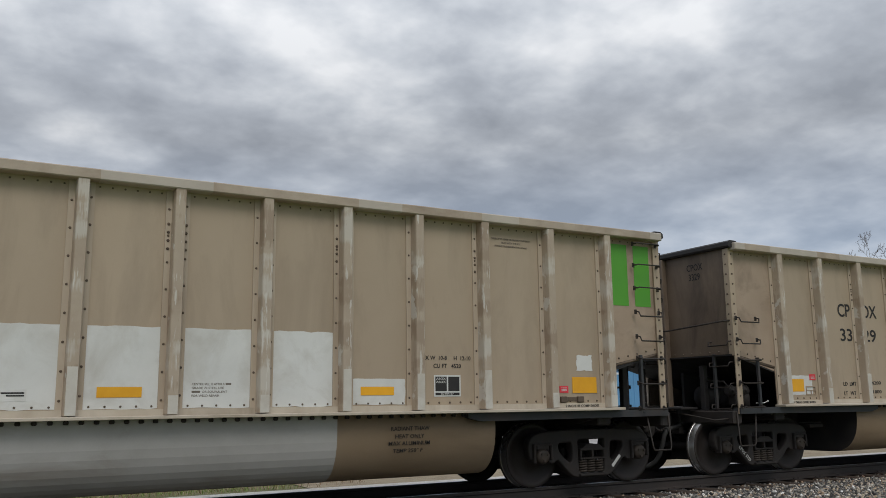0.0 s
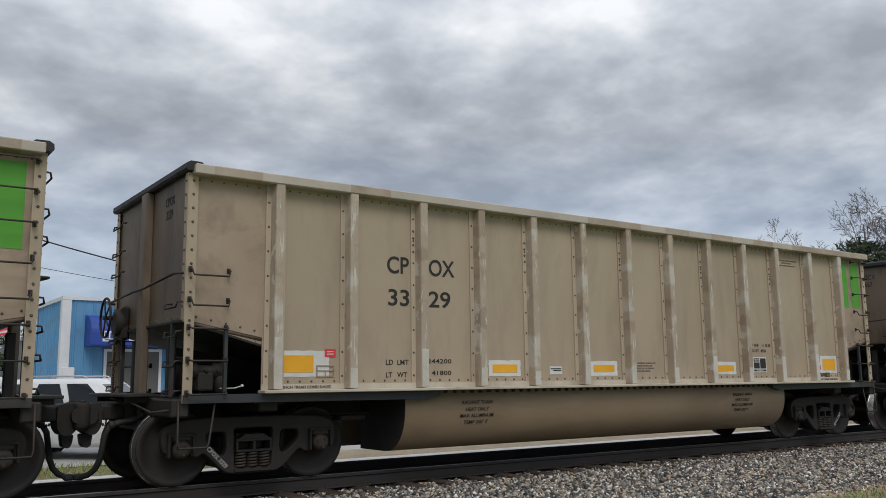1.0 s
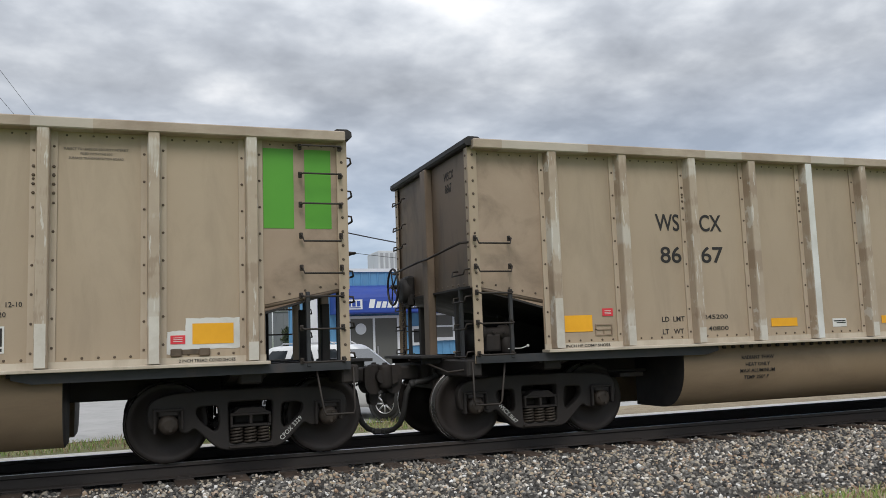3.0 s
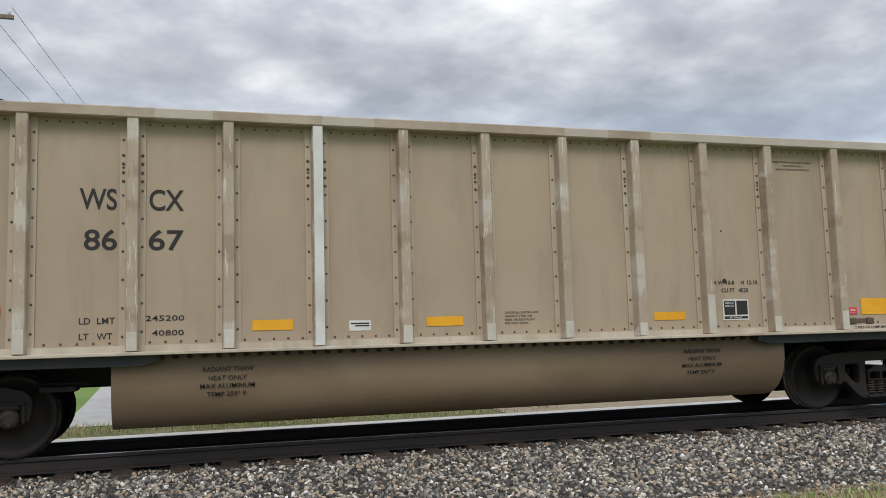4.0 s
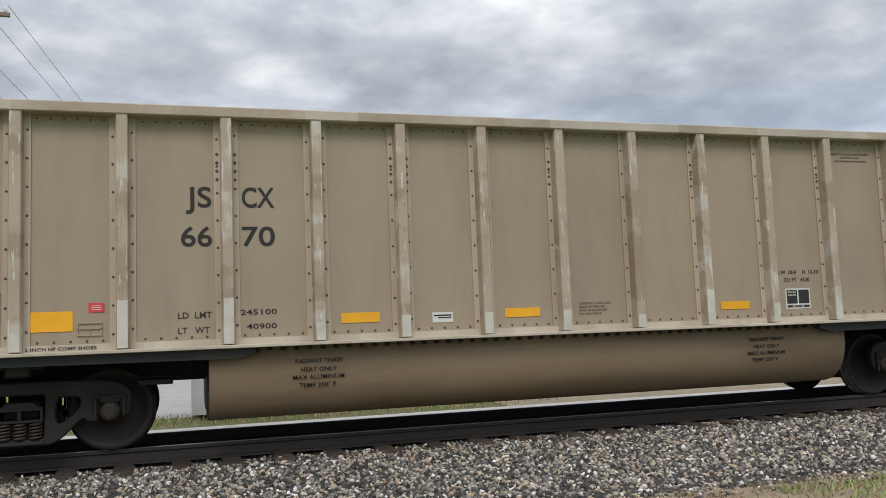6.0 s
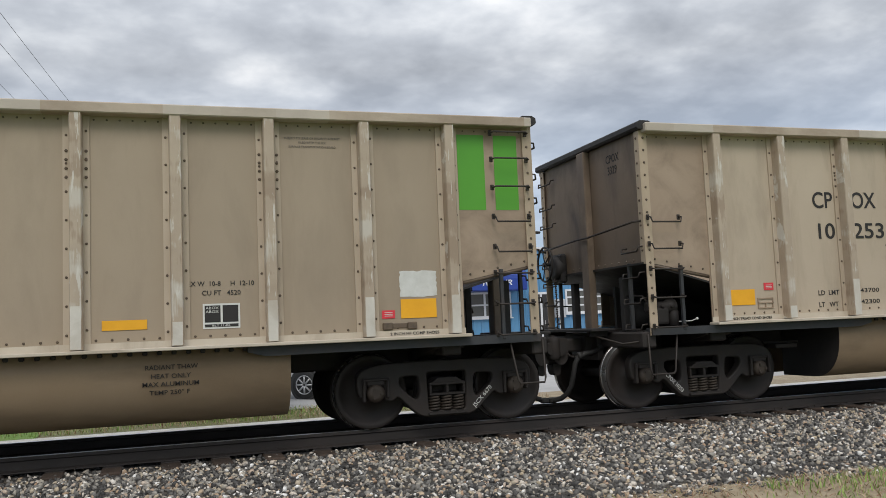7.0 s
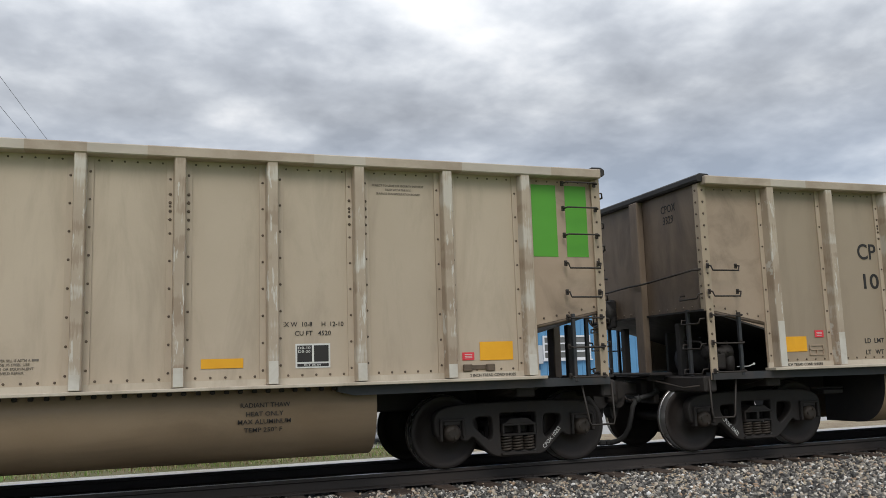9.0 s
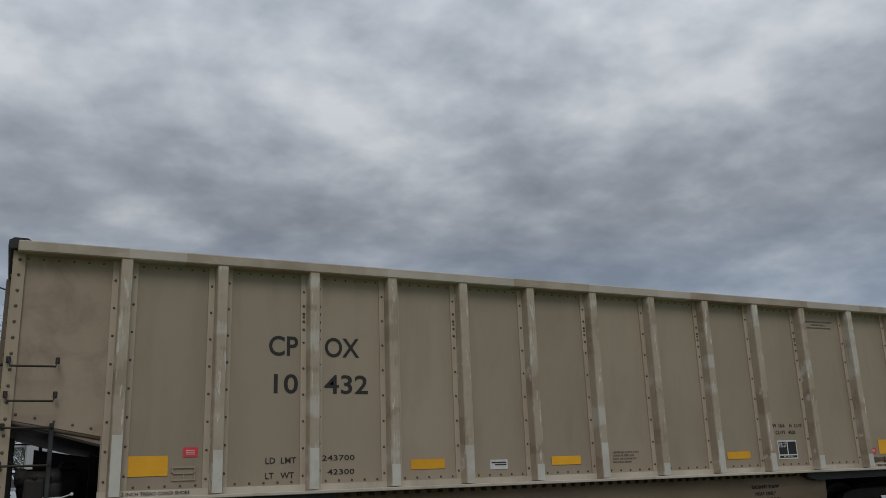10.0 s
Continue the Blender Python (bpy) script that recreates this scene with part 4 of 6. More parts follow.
def strip(name, x0, x1, y0, y1, lift, material, label, category, cells=1, kind="structure"):
    """A paved or planted sheet that follows the land."""
    bm = bmesh.new()
    ys = sorted({y0, y1, *[p[0] for p in PROFILE if y0 < p[0] < y1]})
    xs = [x0 + (x1 - x0) * k / cells for k in range(cells + 1)]
    grid = [[bm.verts.new((x, y, land(y) + lift)) for x in xs] for y in ys]
    for a, b in zip(grid, grid[1:]):
        for k in range(cells):
            bm.faces.new((a[k], a[k + 1], b[k + 1], b[k]))
    ob = new(name, data(name, bm, material))
    return tagged(ob, label, category, kind=kind)


SOIL = surface("ground_grass", (0.085, 0.105, 0.035), (0.20, 0.185, 0.085), 0.35, (0.85, 0.95), 0.0, 0.6, 25, dirt=(0.28, 0.22, 0.14), dirt_amount=0.8, bump_depth=.03)
BED = surface("ballast_dust", (0.035, 0.032, 0.03), (0.12, 0.11, 0.10), 22.0, (0.85, 0.95), 0.0, 1.0, 90, bump_depth=.03, dirt=(0.22, 0.18, 0.13), dirt_amount=0.5)
STRAW = surface("verge_straw", (0.26, 0.205, 0.13), (0.42, 0.35, 0.24), 6.0, (0.85, 0.95), 0.0, 0.8, 60, dirt=(0.2, 0.13, 0.09), dirt_amount=0.6, bump_depth=.02)
PAVE = surface("pale_concrete", (0.34, 0.335, 0.325), (0.45, 0.44, 0.43), 0.6, (0.8, 0.9), 0.0, 0.3, 50, dirt=(0.26, 0.25, 0.24), dirt_amount=0.5)
LAWN = surface("lawn", (0.10, 0.18, 0.03), (0.17, 0.275, 0.052), 0.5, (0.85, 0.95), 0.0, 0.8, 30, dirt=(0.25, 0.22, 0.10), dirt_amount=0.4, bump_depth=.03)
LIME = surface("pale_limestone", (0.56, 0.54, 0.50), (0.74, 0.72, 0.68), 9.0, (0.85, 0.95), 0.0, 0.8, 60, bump_depth=.02, dirt=(0.34, 0.28, 0.2), dirt_amount=0.5)
RAIL = surface("rail_side", (0.022, 0.019, 0.018), (0.05, 0.042, 0.038), 3.0, (0.6, 0.8), 0.1, 0.2, 40, stretch=(0.3, 1, 1), dirt=(0.07, 0.05, 0.04), dirt_amount=0.4)
RAILTOP = surface("rail_top", (0.30, 0.30, 0.31), (0.55, 0.55, 0.56), 2.0, (0.22, 0.4), 0.9, 0.05, 60, stretch=(0.2, 3, 1))
TIE = surface("tie_wood", (0.035, 0.024, 0.018), (0.085, 0.058, 0.042), 5.0, (0.75, 0.9), 0.0, 0.6, 30, stretch=(4, 0.6, 2), vary=0.3, bump_depth=.01)

bm = bmesh.new()
xs = [-3000, -300, -60, -20, 0, 20, 60, 120, 300, 3000]
grid = [[bm.verts.new((x, y, z - .01)) for x in xs] for y, z in PROFILE]
for a, b in zip(grid, grid[1:]):
    for k in range(len(xs) - 1):
        bm.faces.new((a[k], a[k + 1], b[k + 1], b[k]))
tagged(new("ground", data("ground", bm, SOIL)), "grassy ground with bare patches beside the railway", "ground", kind="structure")
strip("ballast_bed", -80, 160, -4.35, 3.5, .004, BED, "bed of grey crushed stone under the track", "ballast", 1)
strip("verge", -80, 160, -6.1, -4.25, .012, STRAW, "strip of dry straw and dirt beside the ballast", "verge", 1)
strip("lawn", -80, 160, -60, -5.9, .008, LAWN, "fresh green grass along the railway", "lawn", 1)
strip("gravel_path", -80, 160, 3.45, 5.4, .006, LIME, "strip of pale crushed limestone beyond the track", "gravel", 1)
strip("gravel_edge", 6.5, 46, 5.4, 7.3, .006, STRAW, "strip of dry straw and dirt at the edge of the lot", "verge", 1)
strip("parking_lot", -2.2, 46, 7.3, 18.4, .006, PAVE, "pale worn concrete parking lot before the shop", "parking lot", 1)
strip("side_drive", -2.2, 5.85, 18.4, 33.0, .006, PAVE, "pale concrete drive beside the shop", "driveway", 1)
strip("road", -120, 60, 33, 47, .006, PAVE, "pale grey asphalt road", "road", 1)
strip("far_lawn", -120, -2.2, 5.15, 32.8, .004, LAWN, "mown green lawn beyond the track", "lawn", 1)
strip("far_lawn_strip", -120, 60, 47.4, 150, .004, LAWN, "mown green lawn before the far buildings", "lawn", 1)
strip("forecourt", -120, 40, 150, 186, .006, PAVE, "pale paved yard before the far shop", "yard", 1)


def build_rail(y, name):
    bm = bmesh.new()
    half = [(.036, 0.0), (.036, -.036), (.012, -.05), (.009, -.14), (.07, -.158), (.07, -.172)]
    prof = [(a + y, z - .002) for a, z in half] + [(-a + y, z - .002) for a, z in reversed(half)]
    prism_x(bm, prof, -120, 200)
    ob = tagged(new(name, data(name, bm, RAIL)), "dark rusty steel rail with a polished top", "rail", "rails", kind="structure")
    bm = bmesh.new()
    box(bm, -120, 200, y - .031, y + .031, -.003, 0.0)
    part("running_band", bm, RAILTOP, ob, "bright polished running band")
    return ob


near_rail = build_rail(-.7525, "rail")
far_rail = build_rail(.7525, "rail")
bm = bmesh.new()
soft_box(bm, -.11, .11, -1.30, 1.30, -.36, -.176, .012)
tie_me = data("tie", bm, TIE)
bm = bmesh.new()
for y in (-.7525, .7525):
    soft_box(bm, -.10, .10, y - .17, y + .17, -.178, -.168, .003)
    for dx, dy in ((-.06, -.085), (.06, -.085), (-.06, .085), (.06, .085)):
        soft_box(bm, dx - .012, dx + .012, y + dy - .012, y + dy + .012, -.172, -.145, .003)
plate_me = data("tie_plate", bm, RAIL)
rt = random.Random(5)
track = thing("track", "dark timber sleepers of the railway track", "track", kind="structure")
for k in range(-20, 74):
    m = pose(.60 * k + rt.uniform(-.03, .03), rt.uniform(-.03, .03), rt.uniform(-.008, 0), 0, 0, rt.uniform(-1.2, 1.2))
    t_ob = under("sleeper", tie_me, track, m)
    under("tie_plate", plate_me, t_ob)

ICO = np.array([(0, 0, -1), (.7236, -.5257, -.4472), (-.2764, -.8506, -.4472), (-.8944, 0, -.4472), (-.2764, .8506, -.4472), (.7236, .5257, -.4472),
                (.2764, -.8506, .4472), (-.7236, -.5257, .4472), (-.7236, .5257, .4472), (.2764, .8506, .4472), (.8944, 0, .4472), (0, 0, 1)])
ICO_F = np.array([(0, 2, 1), (1, 5, 0), (0, 3, 2), (0, 4, 3), (0, 5, 4), (1, 10, 5), (2, 6, 1), (3, 7, 2), (4, 8, 3), (5, 9, 4),
                  (1, 6, 10), (2, 7, 6), (3, 8, 7), (4, 9, 8), (5, 10, 9), (6, 11, 10), (7, 11, 6), (8, 11, 7), (9, 11, 8), (10, 11, 9)])
rng = np.random.default_rng(4)


def stones(areas):
    """Crushed stones: lumps of uneven shape lying on the bed."""
    vs, fs, off = [], [], 0
    for x0, x1, y0, y1, per, r0, r1 in areas:
        n = int((x1 - x0) * (y1 - y0) * per)
        c = np.stack([rng.uniform(x0, x1, n), rng.uniform(y0, y1, n), np.zeros(n)], 1)
        c[:, 2] = np.interp(c[:, 1], [p[0] for p in PROFILE], [p[1] for p in PROFILE]) + rng.uniform(-.008, .016, n)
        size = rng.uniform(r0, r1, (n, 1)) * rng.uniform(.7, 1.15, (n, 3)) * np.array([1.28, 1.0, .58])
        shape = ICO[None] * rng.uniform(.68, 1.2, (n, 12, 1)) * size[:, None]
        q = rng.normal(size=(n, 4))
        q /= np.linalg.norm(q, axis=1, keepdims=True)
        w, x, y, z = q.T
        rot = np.stack([1 - 2 * (y * y + z * z), 2 * (x * y - z * w), 2 * (x * z + y * w), 2 * (x * y + z * w), 1 - 2 * (x * x + z * z), 2 * (y * z - x * w),
                        2 * (x * z - y * w), 2 * (y * z + x * w), 1 - 2 * (x * x + y * y)], 1).reshape(n, 3, 3)
        v = np.einsum("nij,nkj->nki", rot, shape) + c[:, None]
        vs.append(v.reshape(-1, 3))
        fs.append((ICO_F[None] + 12 * np.arange(n)[:, None, None]).reshape(-1, 3) + off)
        off += 12 * n
    return np.concatenate(vs), np.concatenate(fs)


STONE = stones_material("crushed_stone", ((0.0, (0.026, 0.025, 0.025)), (0.26, (0.080, 0.077, 0.074)), (0.50, (0.185, 0.175, 0.162)), (0.68, (0.33, 0.31, 0.275)), (0.80, (0.47, 0.39, 0.28)), (0.86, (0.36, 0.24, 0.16)), (0.94, (0.66, 0.61, 0.54)), (1.0, (0.80, 0.80, 0.79))))
v, f = stones([(-4, 18, -3.75, -1.36, 600, .017, .038), (-4, 18, -1.36, -.86, 240, .018, .036), (-4, 18, -4.5, -3.75, 400, .015, .034), (18, 44, -4.2, -1.3, 170, .028, .055), (-6, 30, -.66, .66, 90, .02, .04), (-6, 30, .86, 3.4, 70, .025, .045)])
tagged(new("ballast", from_arrays("ballast", v, f, STONE)), "loose grey and tan crushed stone ballast", "ballast", kind="stuff")


def blades(areas):
    """Grass blades, two triangles each, bent over."""
    vs, fs, off = [], [], 0
    for x0, x1, y0, y1, per, h0, h1, lean in areas:
        n = int((x1 - x0) * (y1 - y0) * per)
        x, y = rng.uniform(x0, x1, n), rng.uniform(y0, y1, n)
        keep = np.sin(x * 1.7 + 3 * np.sin(y * 2.1)) + np.sin(y * 3.3 + x * .6) + rng.normal(0, .8, n) > -.9
        x, y = x[keep], y[keep]
        n = len(x)
        z = np.interp(y, [p[0] for p in PROFILE], [p[1] for p in PROFILE]) + .005
        a, h = rng.uniform(0, 2 * np.pi, n), rng.uniform(h0, h1, n)
        w = rng.uniform(.004, .009, n)
        b = rng.uniform(0, 2 * np.pi, n)
        l = rng.uniform(.2, 1, n) * lean * h
        base = np.stack([x, y, z], 1)
        side = np.stack([np.cos(a) * w, np.sin(a) * w, 0 * w], 1)
        mid = base + np.stack([np.cos(b) * l * .35, np.sin(b) * l * .35, h * .6], 1)
        tip = base + np.stack([np.cos(b) * l, np.sin(b) * l, h], 1)
        v = np.stack([base - side, base + side, mid + side * .7, mid - side * .7, tip], 1)
        vs.append(v.reshape(-1, 3))
        tri = np.array([(0, 1, 2), (0, 2, 3), (3, 2, 4)])
        fs.append((tri[None] + 5 * np.arange(n)[:, None, None]).reshape(-1, 3) + off)
        off += 5 * n
    return np.concatenate(vs), np.concatenate(fs)


GRASS = stones_material("grass_blades", ((0.0, (0.12, 0.205, 0.04)), (0.35, (0.21, 0.33, 0.075)), (0.74, (0.31, 0.42, 0.12)), (0.84, (0.42, 0.38, 0.20)), (1.0, (0.50, 0.42, 0.26))), .7)
DRY = stones_material("dry_grass", ((0.0, (0.24, 0.16, 0.10)), (0.45, (0.44, 0.35, 0.23)), (0.8, (0.30, 0.155, 0.10)), (1.0, (0.20, 0.24, 0.08))), .8)
v, f = blades([(7.3, 9, -7.0, -4.85, 1300, .03, .10, .9), (5.2, 9, -4.85, -4.45, 420, .04, .11, .8), (4.8, 7.3, -7.0, -4.85, 380, .03, .09, .9), (9, 17, -7.4, -5.2, 1000, .03, .10, .9), (9, 17, -5.2, -4.65, 420, .04, .11, .9), (3, 17, -9.0, -7.0, 400, .05, .12, .8), (-9, 3, -7.0, -4.9, 250, .04, .10, .8), (17, 36, -8.5, -5.8, 220, .05, .12, .8)])
tagged(new("grass", from_arrays("grass", v, f, GRASS)), "short fresh green grass", "grass", kind="stuff")
v, f = blades([(-3, 18, -5.3, -4.2, 560, .02, .06, 2.6), (2, 8, -7.0, -5.3, 420, .02, .07, 2.2), (8, 17, -7.2, -5.3, 70, .03, .09, 1.8), (18, 36, -5.9, -4.0, 150, .03, .10, 2.4), (-2.2, 8, 5.5, 7.3, 90, .05, .14, 1.4)])
tagged(new("dry_grass", from_arrays("dry_grass", v, f, DRY)), "matted dry straw at the edge of the ballast", "grass", kind="stuff")
v, f = blades([(-14, 6.5, 5.55, 7.4, 170, .04, .14, .9)])
tagged(new("trackside_grass", from_arrays("trackside_grass", v, f, GRASS)), "patchy green grass beyond the track", "grass", kind="stuff")


# ---- vehicles ----
def loft(bm, stations, shape):
    """Skins rings of points; shape(station) gives one ring."""
    rings = [[bm.verts.new(p) for p in shape(s)] for s in stations]
    n = len(rings[0])
    for a, b in zip(rings, rings[1:]):
        for j in range(n):
            q = bm.faces.new((a[j], a[(j + 1) % n], b[(j + 1) % n], b[j]))
            q.smooth = True
    bm.faces.new(rings[0][::-1])
    bm.faces.new(rings[-1])


CAR_WHITE = surface("car_white", (0.70, 0.71, 0.72), (0.76, 0.77, 0.78), 1.0, (0.22, 0.3), 0.0, 0.02)
CAR_RED = surface("car_red", (0.30, 0.02, 0.03), (0.38, 0.03, 0.04), 1.0, (0.22, 0.3), 0.0, 0.02)
CAR_DARK = surface("car_dark", (0.02, 0.022, 0.028), (0.03, 0.032, 0.04), 1.0, (0.22, 0.3), 0.0, 0.02)
GLASS = glass_material("car_glass")
TYRE = surface("tyre", (0.015, 0.015, 0.015), (0.03, 0.03, 0.03), 8, (0.75, 0.9))
ALLOY = surface("alloy_rim", (0.45, 0.45, 0.46), (0.58, 0.58, 0.6), 6, (0.3, 0.4), 0.7, 0.02)
TAIL = surface("tail_lamp", (0.55, 0.02, 0.02), (0.65, 0.04, 0.03), 8, (0.2, 0.3), 0, 0)
LAMP = surface("head_lamp", (0.65, 0.67, 0.7), (0.8, 0.82, 0.84), 8, (0.1, 0.2), 0, 0)
TRIM = surface("black_trim", (0.02, 0.02, 0.02), (0.04, 0.04, 0.04), 8, (0.5, 0.7))


def build_vehicle(name, label, category, m, paint, length, width, height, roof, belt=1.02, nose=.85, van=False):
    """A road vehicle. roof: where the cabin begins and ends at its foot and at its roof, along x."""
    car = thing(name, label, category, m=m)
    L, w = length / 2, width / 2
    b0, b1, r0, r1 = roof
    st = [(-L, .46, belt - .12, w * .86), (-L + .10, .34, belt, w * .96), (-L + .55, .27, belt + .02, w), (0, .25, belt, w), (b1, .26, belt - .02, w), (L - .55, .28, nose + .05, w * .97), (L - .12, .33, nose - .06, w * .9), (L, .42, nose - .2, w * .78)]

    def ring(s):
        x, z0, z1, hw = s
        mid = (z0 + z1) / 2
        return [(x, -hw * .88, z0), (x, hw * .88, z0), (x, hw * .97, z0 + .10), (x, hw, mid), (x, hw * .97, z1 - .10), (x, hw * .90, z1), (x, -hw * .90, z1), (x, -hw * .97, z1 - .10), (x, -hw, mid), (x, -hw * .97, z0 + .10)]

    bm = bmesh.new()
    loft(bm, st, ring)
    part("body", bm, paint, car)

    def cabin(u, v, s, lift=0.0):
        """A point on the cabin: u along it, v from belt to roof, s the side from -1 to 1."""
        xa, xb = b0 + (r0 - b0) * v, b1 + (r1 - b1) * v
        z = belt - .03 + (height - belt + .03) * v
        hw = w * ((.955 - .17 * v - .03 * v * v) if van else (.93 - .19 * v)) + lift
        x = xa + (xb - xa) * u
        return (x, s * hw, z)

    bm = bmesh.new()
    stations = [0, .25, .5, .75, 1]
    rows = []
    for v, vv, inset in ((0, 0, 0), (.45, .45, 0), (.8, .82, .0), (.9, .92, .022), (.96, .975, .07), (1, 1.0, .18)):
        loop = [Vector(cabin(u, vv, -1)) for u in stations] + [Vector(cabin(u, vv, 1)) for u in reversed(stations)]
        c = sum(loop, Vector()) / len(loop)
        rows.append([bm.verts.new(p + (Vector((c.x, c.y, p.z)) - p) * inset) for p in loop])
    n = len(rows[0])
    for a, b in zip(rows, rows[1:]):
        for j in range(n):
            q = bm.faces.new((a[j], a[(j + 1) % n], b[(j + 1) % n], b[j]))
            q.smooth = True
    bm.faces.new(rows[-1])
    bm.faces.new(rows[0][::-1])
    part("cabin", bm, paint, car)
    cuts = ((.055, .325), (.335, .62), (.635, .93)) if van else ((.06, .30), (.34, .60), (.64, .90)) if b1 - b0 > 2 else ((.08, .48), (.53, .92))
    for s in (-1, 1):
        for ua, ub in cuts:
            bm = bmesh.new()
            q = [cabin(u, v, s, lift) for lift in (.002, .010) for u, v in ((ua, .14), (ub, .14), (ub - .02, .84), (ua + .02, .84))]
            vs = [bm.verts.new(p) for p in q]
            for face in ((0, 1, 2, 3), (4, 5, 6, 7), (0, 1, 5, 4), (1, 2, 6, 5), (2, 3, 7, 6), (3, 0, 4, 7)):
                bm.faces.new([vs[i] for i in face])
            part("side_window", bm, GLASS, car)
    for u, out, n in ((1, .012, "windscreen"), (0, -.012, "rear_window")):
        bm = bmesh.new()
        vs = []
        for lift in (.2, 1):
            for v, s in ((.2 if van else .10, -.84), (.2 if van else .10, .84), (.82, .80), (.82, -.80)):
                x, y, z = cabin(u, v, s)
                vs.append(bm.verts.new((x + out * lift, y, z)))
        for face in ((0, 1, 2, 3), (4, 5, 6, 7), (0, 1, 5, 4), (1, 2, 6, 5), (2, 3, 7, 6), (3, 0, 4, 7)):
            bm.faces.new([vs[i] for i in face])
        part(n, bm, GLASS, car)
    for s in (-1, 1):
        bm = bmesh.new()
        tube(bm, [cabin(.12, 1.0, s * .86), (cabin(.15, 1, s * .86)[0], cabin(.15, 1, s * .86)[1], height + .05), (cabin(.85, 1, s * .86)[0], cabin(.85, 1, s * .86)[1], height + .05), cabin(.9, 1.0, s * .86)], .018, 6)
        part("roof_rail", bm, ALLOY, car)
        bm = bmesh.new()
        soft_box(bm, b1 - .25, b1 - .07, s * (w + .10) - .09, s * (w + .10) + .09, belt + .0, belt + .16, .04, 2)
        part("door_mirror", bm, paint, car)
        bm = bmesh.new()
        if van:
            soft_box(bm, -L + .01, -L + .22, s * w * .72 - .24, s * w * .72 + .26, belt - .14, belt + .04, .035, 2)
        else:
            soft_box(bm, -L - .005, -L + .10, s * w * .80 - .11, s * w * .80 + .11, belt - .26, belt + .0, .03)
        part("tail_light", bm, TAIL, car, "red tail light")
        bm = bmesh.new()
        soft_box(bm, L - .34, L - .05, s * w * .72 - .15, s * w * .72 + .15, nose - .20, nose - .06, .04)
        part("headlight", bm, LAMP, car)
        bm = bmesh.new()
        for x in (-.75, .35):
            soft_box(bm, x, x + .16, s * w * .985 - .012, s * w * .985 + .012, belt - .20, belt - .17, .006)
        part("door_handle", bm, TRIM, car)
    bm = bmesh.new()
    soft_box(bm, L - .10, L + .03, -w * .82, w * .82, .34, .52, .04, 2)
    part("front_bumper", bm, TRIM, car)
    bm = bmesh.new()
    soft_box(bm, -L - .04, -L + .10, -w * .9, w * .9, .36, .56, .04, 2)
    part("rear_bumper", bm, paint, car)
    bm = bmesh.new()
    soft_box(bm, -L - .02, -L + .02, -.26, .26, belt - .28, belt - .16, .005)
    part("plate_panel", bm, LAMP, car)
    for x in (-L + .92, L - .92):
        for s in (-1, 1):
            bm = bmesh.new()
            lathe(bm, [(.02, s * (w - .012)), (.375, s * (w - .012)), (.40, s * (w + .004)), (.375, s * (w + .006)), (.02, s * (w + .002))], 28, "y", (x, 0, .35))
            part("wheel_arch", bm, TRIM, car)
            bm = bmesh.new()
            lathe(bm, [(.20, -.10), (.31, -.115), (.34, -.07), (.34, .07), (.31, .115), (.20, .10)], 24)
            tyre = part("wheel", bm, TYRE, car, "", pose(x, s * (w - .085), .34))
            bm = bmesh.new()
            for k in range(8):
                a = 2 * math.pi * k / 8
                tube(bm, [(.03 * math.cos(a), s * .112, .03 * math.sin(a)), (.20 * math.cos(a), s * .105, .20 * math.sin(a))], .022, 5)
            lathe(bm, [(.20, s * .06), (.225, s * .118), (.21, s * .12), (.195, s * .07)], 24)
            part("rim", bm, ALLOY, tyre, "pale alloy rim")
    return car


def on_land(x, y, turn=0.0):
    return pose(x, y, land(y) + .008, 0, 0, turn)


build_vehicle("suv", "white sport utility vehicle parked before the shop", "car", on_land(4.80, 9.0, -38), CAR_WHITE, 4.7, 1.86, 1.70, (-2.25, 1.10, -1.55, .25))
build_vehicle("minivan", "white minivan with red tail lights seen from behind", "minivan", on_land(-.36, 24.2, 58), CAR_WHITE, 5.0, 1.93, 1.78, (-2.44, 1.55, -2.02, .30), 1.10, .88, True)
build_vehicle("sedan", "dark red car parked by the blue wall", "car", on_land(20.5, 15.6, 8), CAR_RED, 4.4, 1.75, 1.42, (-1.8, 1.0, -1.1, .2), .92, .8)
build_vehicle("suv", "white car half hidden by the signal cabinet", "car", on_land(5.0, 38.2, 4), CAR_WHITE, 4.5, 1.8, 1.5, (-1.9, 1.0, -1.4, .2))


# ---- the repair shop ----
SIDING = surface("blue_siding", (0.095, 0.27, 0.47), (0.13, 0.33, 0.55), 0.6, (0.4, 0.55), 0.0, 0.08, 40, dirt=(0.12, 0.2, 0.3), dirt_amount=0.3)
AWNING = surface("awning_fabric", (0.014, 0.046, 0.26), (0.024, 0.066, 0.35), 1.5, (0.4, 0.6), 0.0, 0.15, 90)
TRIMW = surface("white_trim", (0.66, 0.68, 0.70), (0.76, 0.77, 0.78), 3, (0.4, 0.6), 0.0, 0.05)
PANE = glass_material("window_glass", (0.13, 0.132, 0.125), 0.12)
GREYMETAL = surface("grey_paint", (0.47, 0.49, 0.505), (0.54, 0.56, 0.575), 0.7, (0.45, 0.6), 0.0, 0.06, 40, dirt=(0.34, 0.34, 0.33), dirt_amount=0.5, dirt_stretch=(1, 1, .3))
ROOFGREY = surface("roof_grey", (0.26, 0.27, 0.28), (0.34, 0.35, 0.36), 1.0, (0.6, 0.8), 0.0, 0.2, 30)
FAR_WALL = surface("grey_siding", (0.13, 0.14, 0.16), (0.18, 0.19, 0.21), 0.8, (0.6, 0.8), 0.0, 0.2, 30)
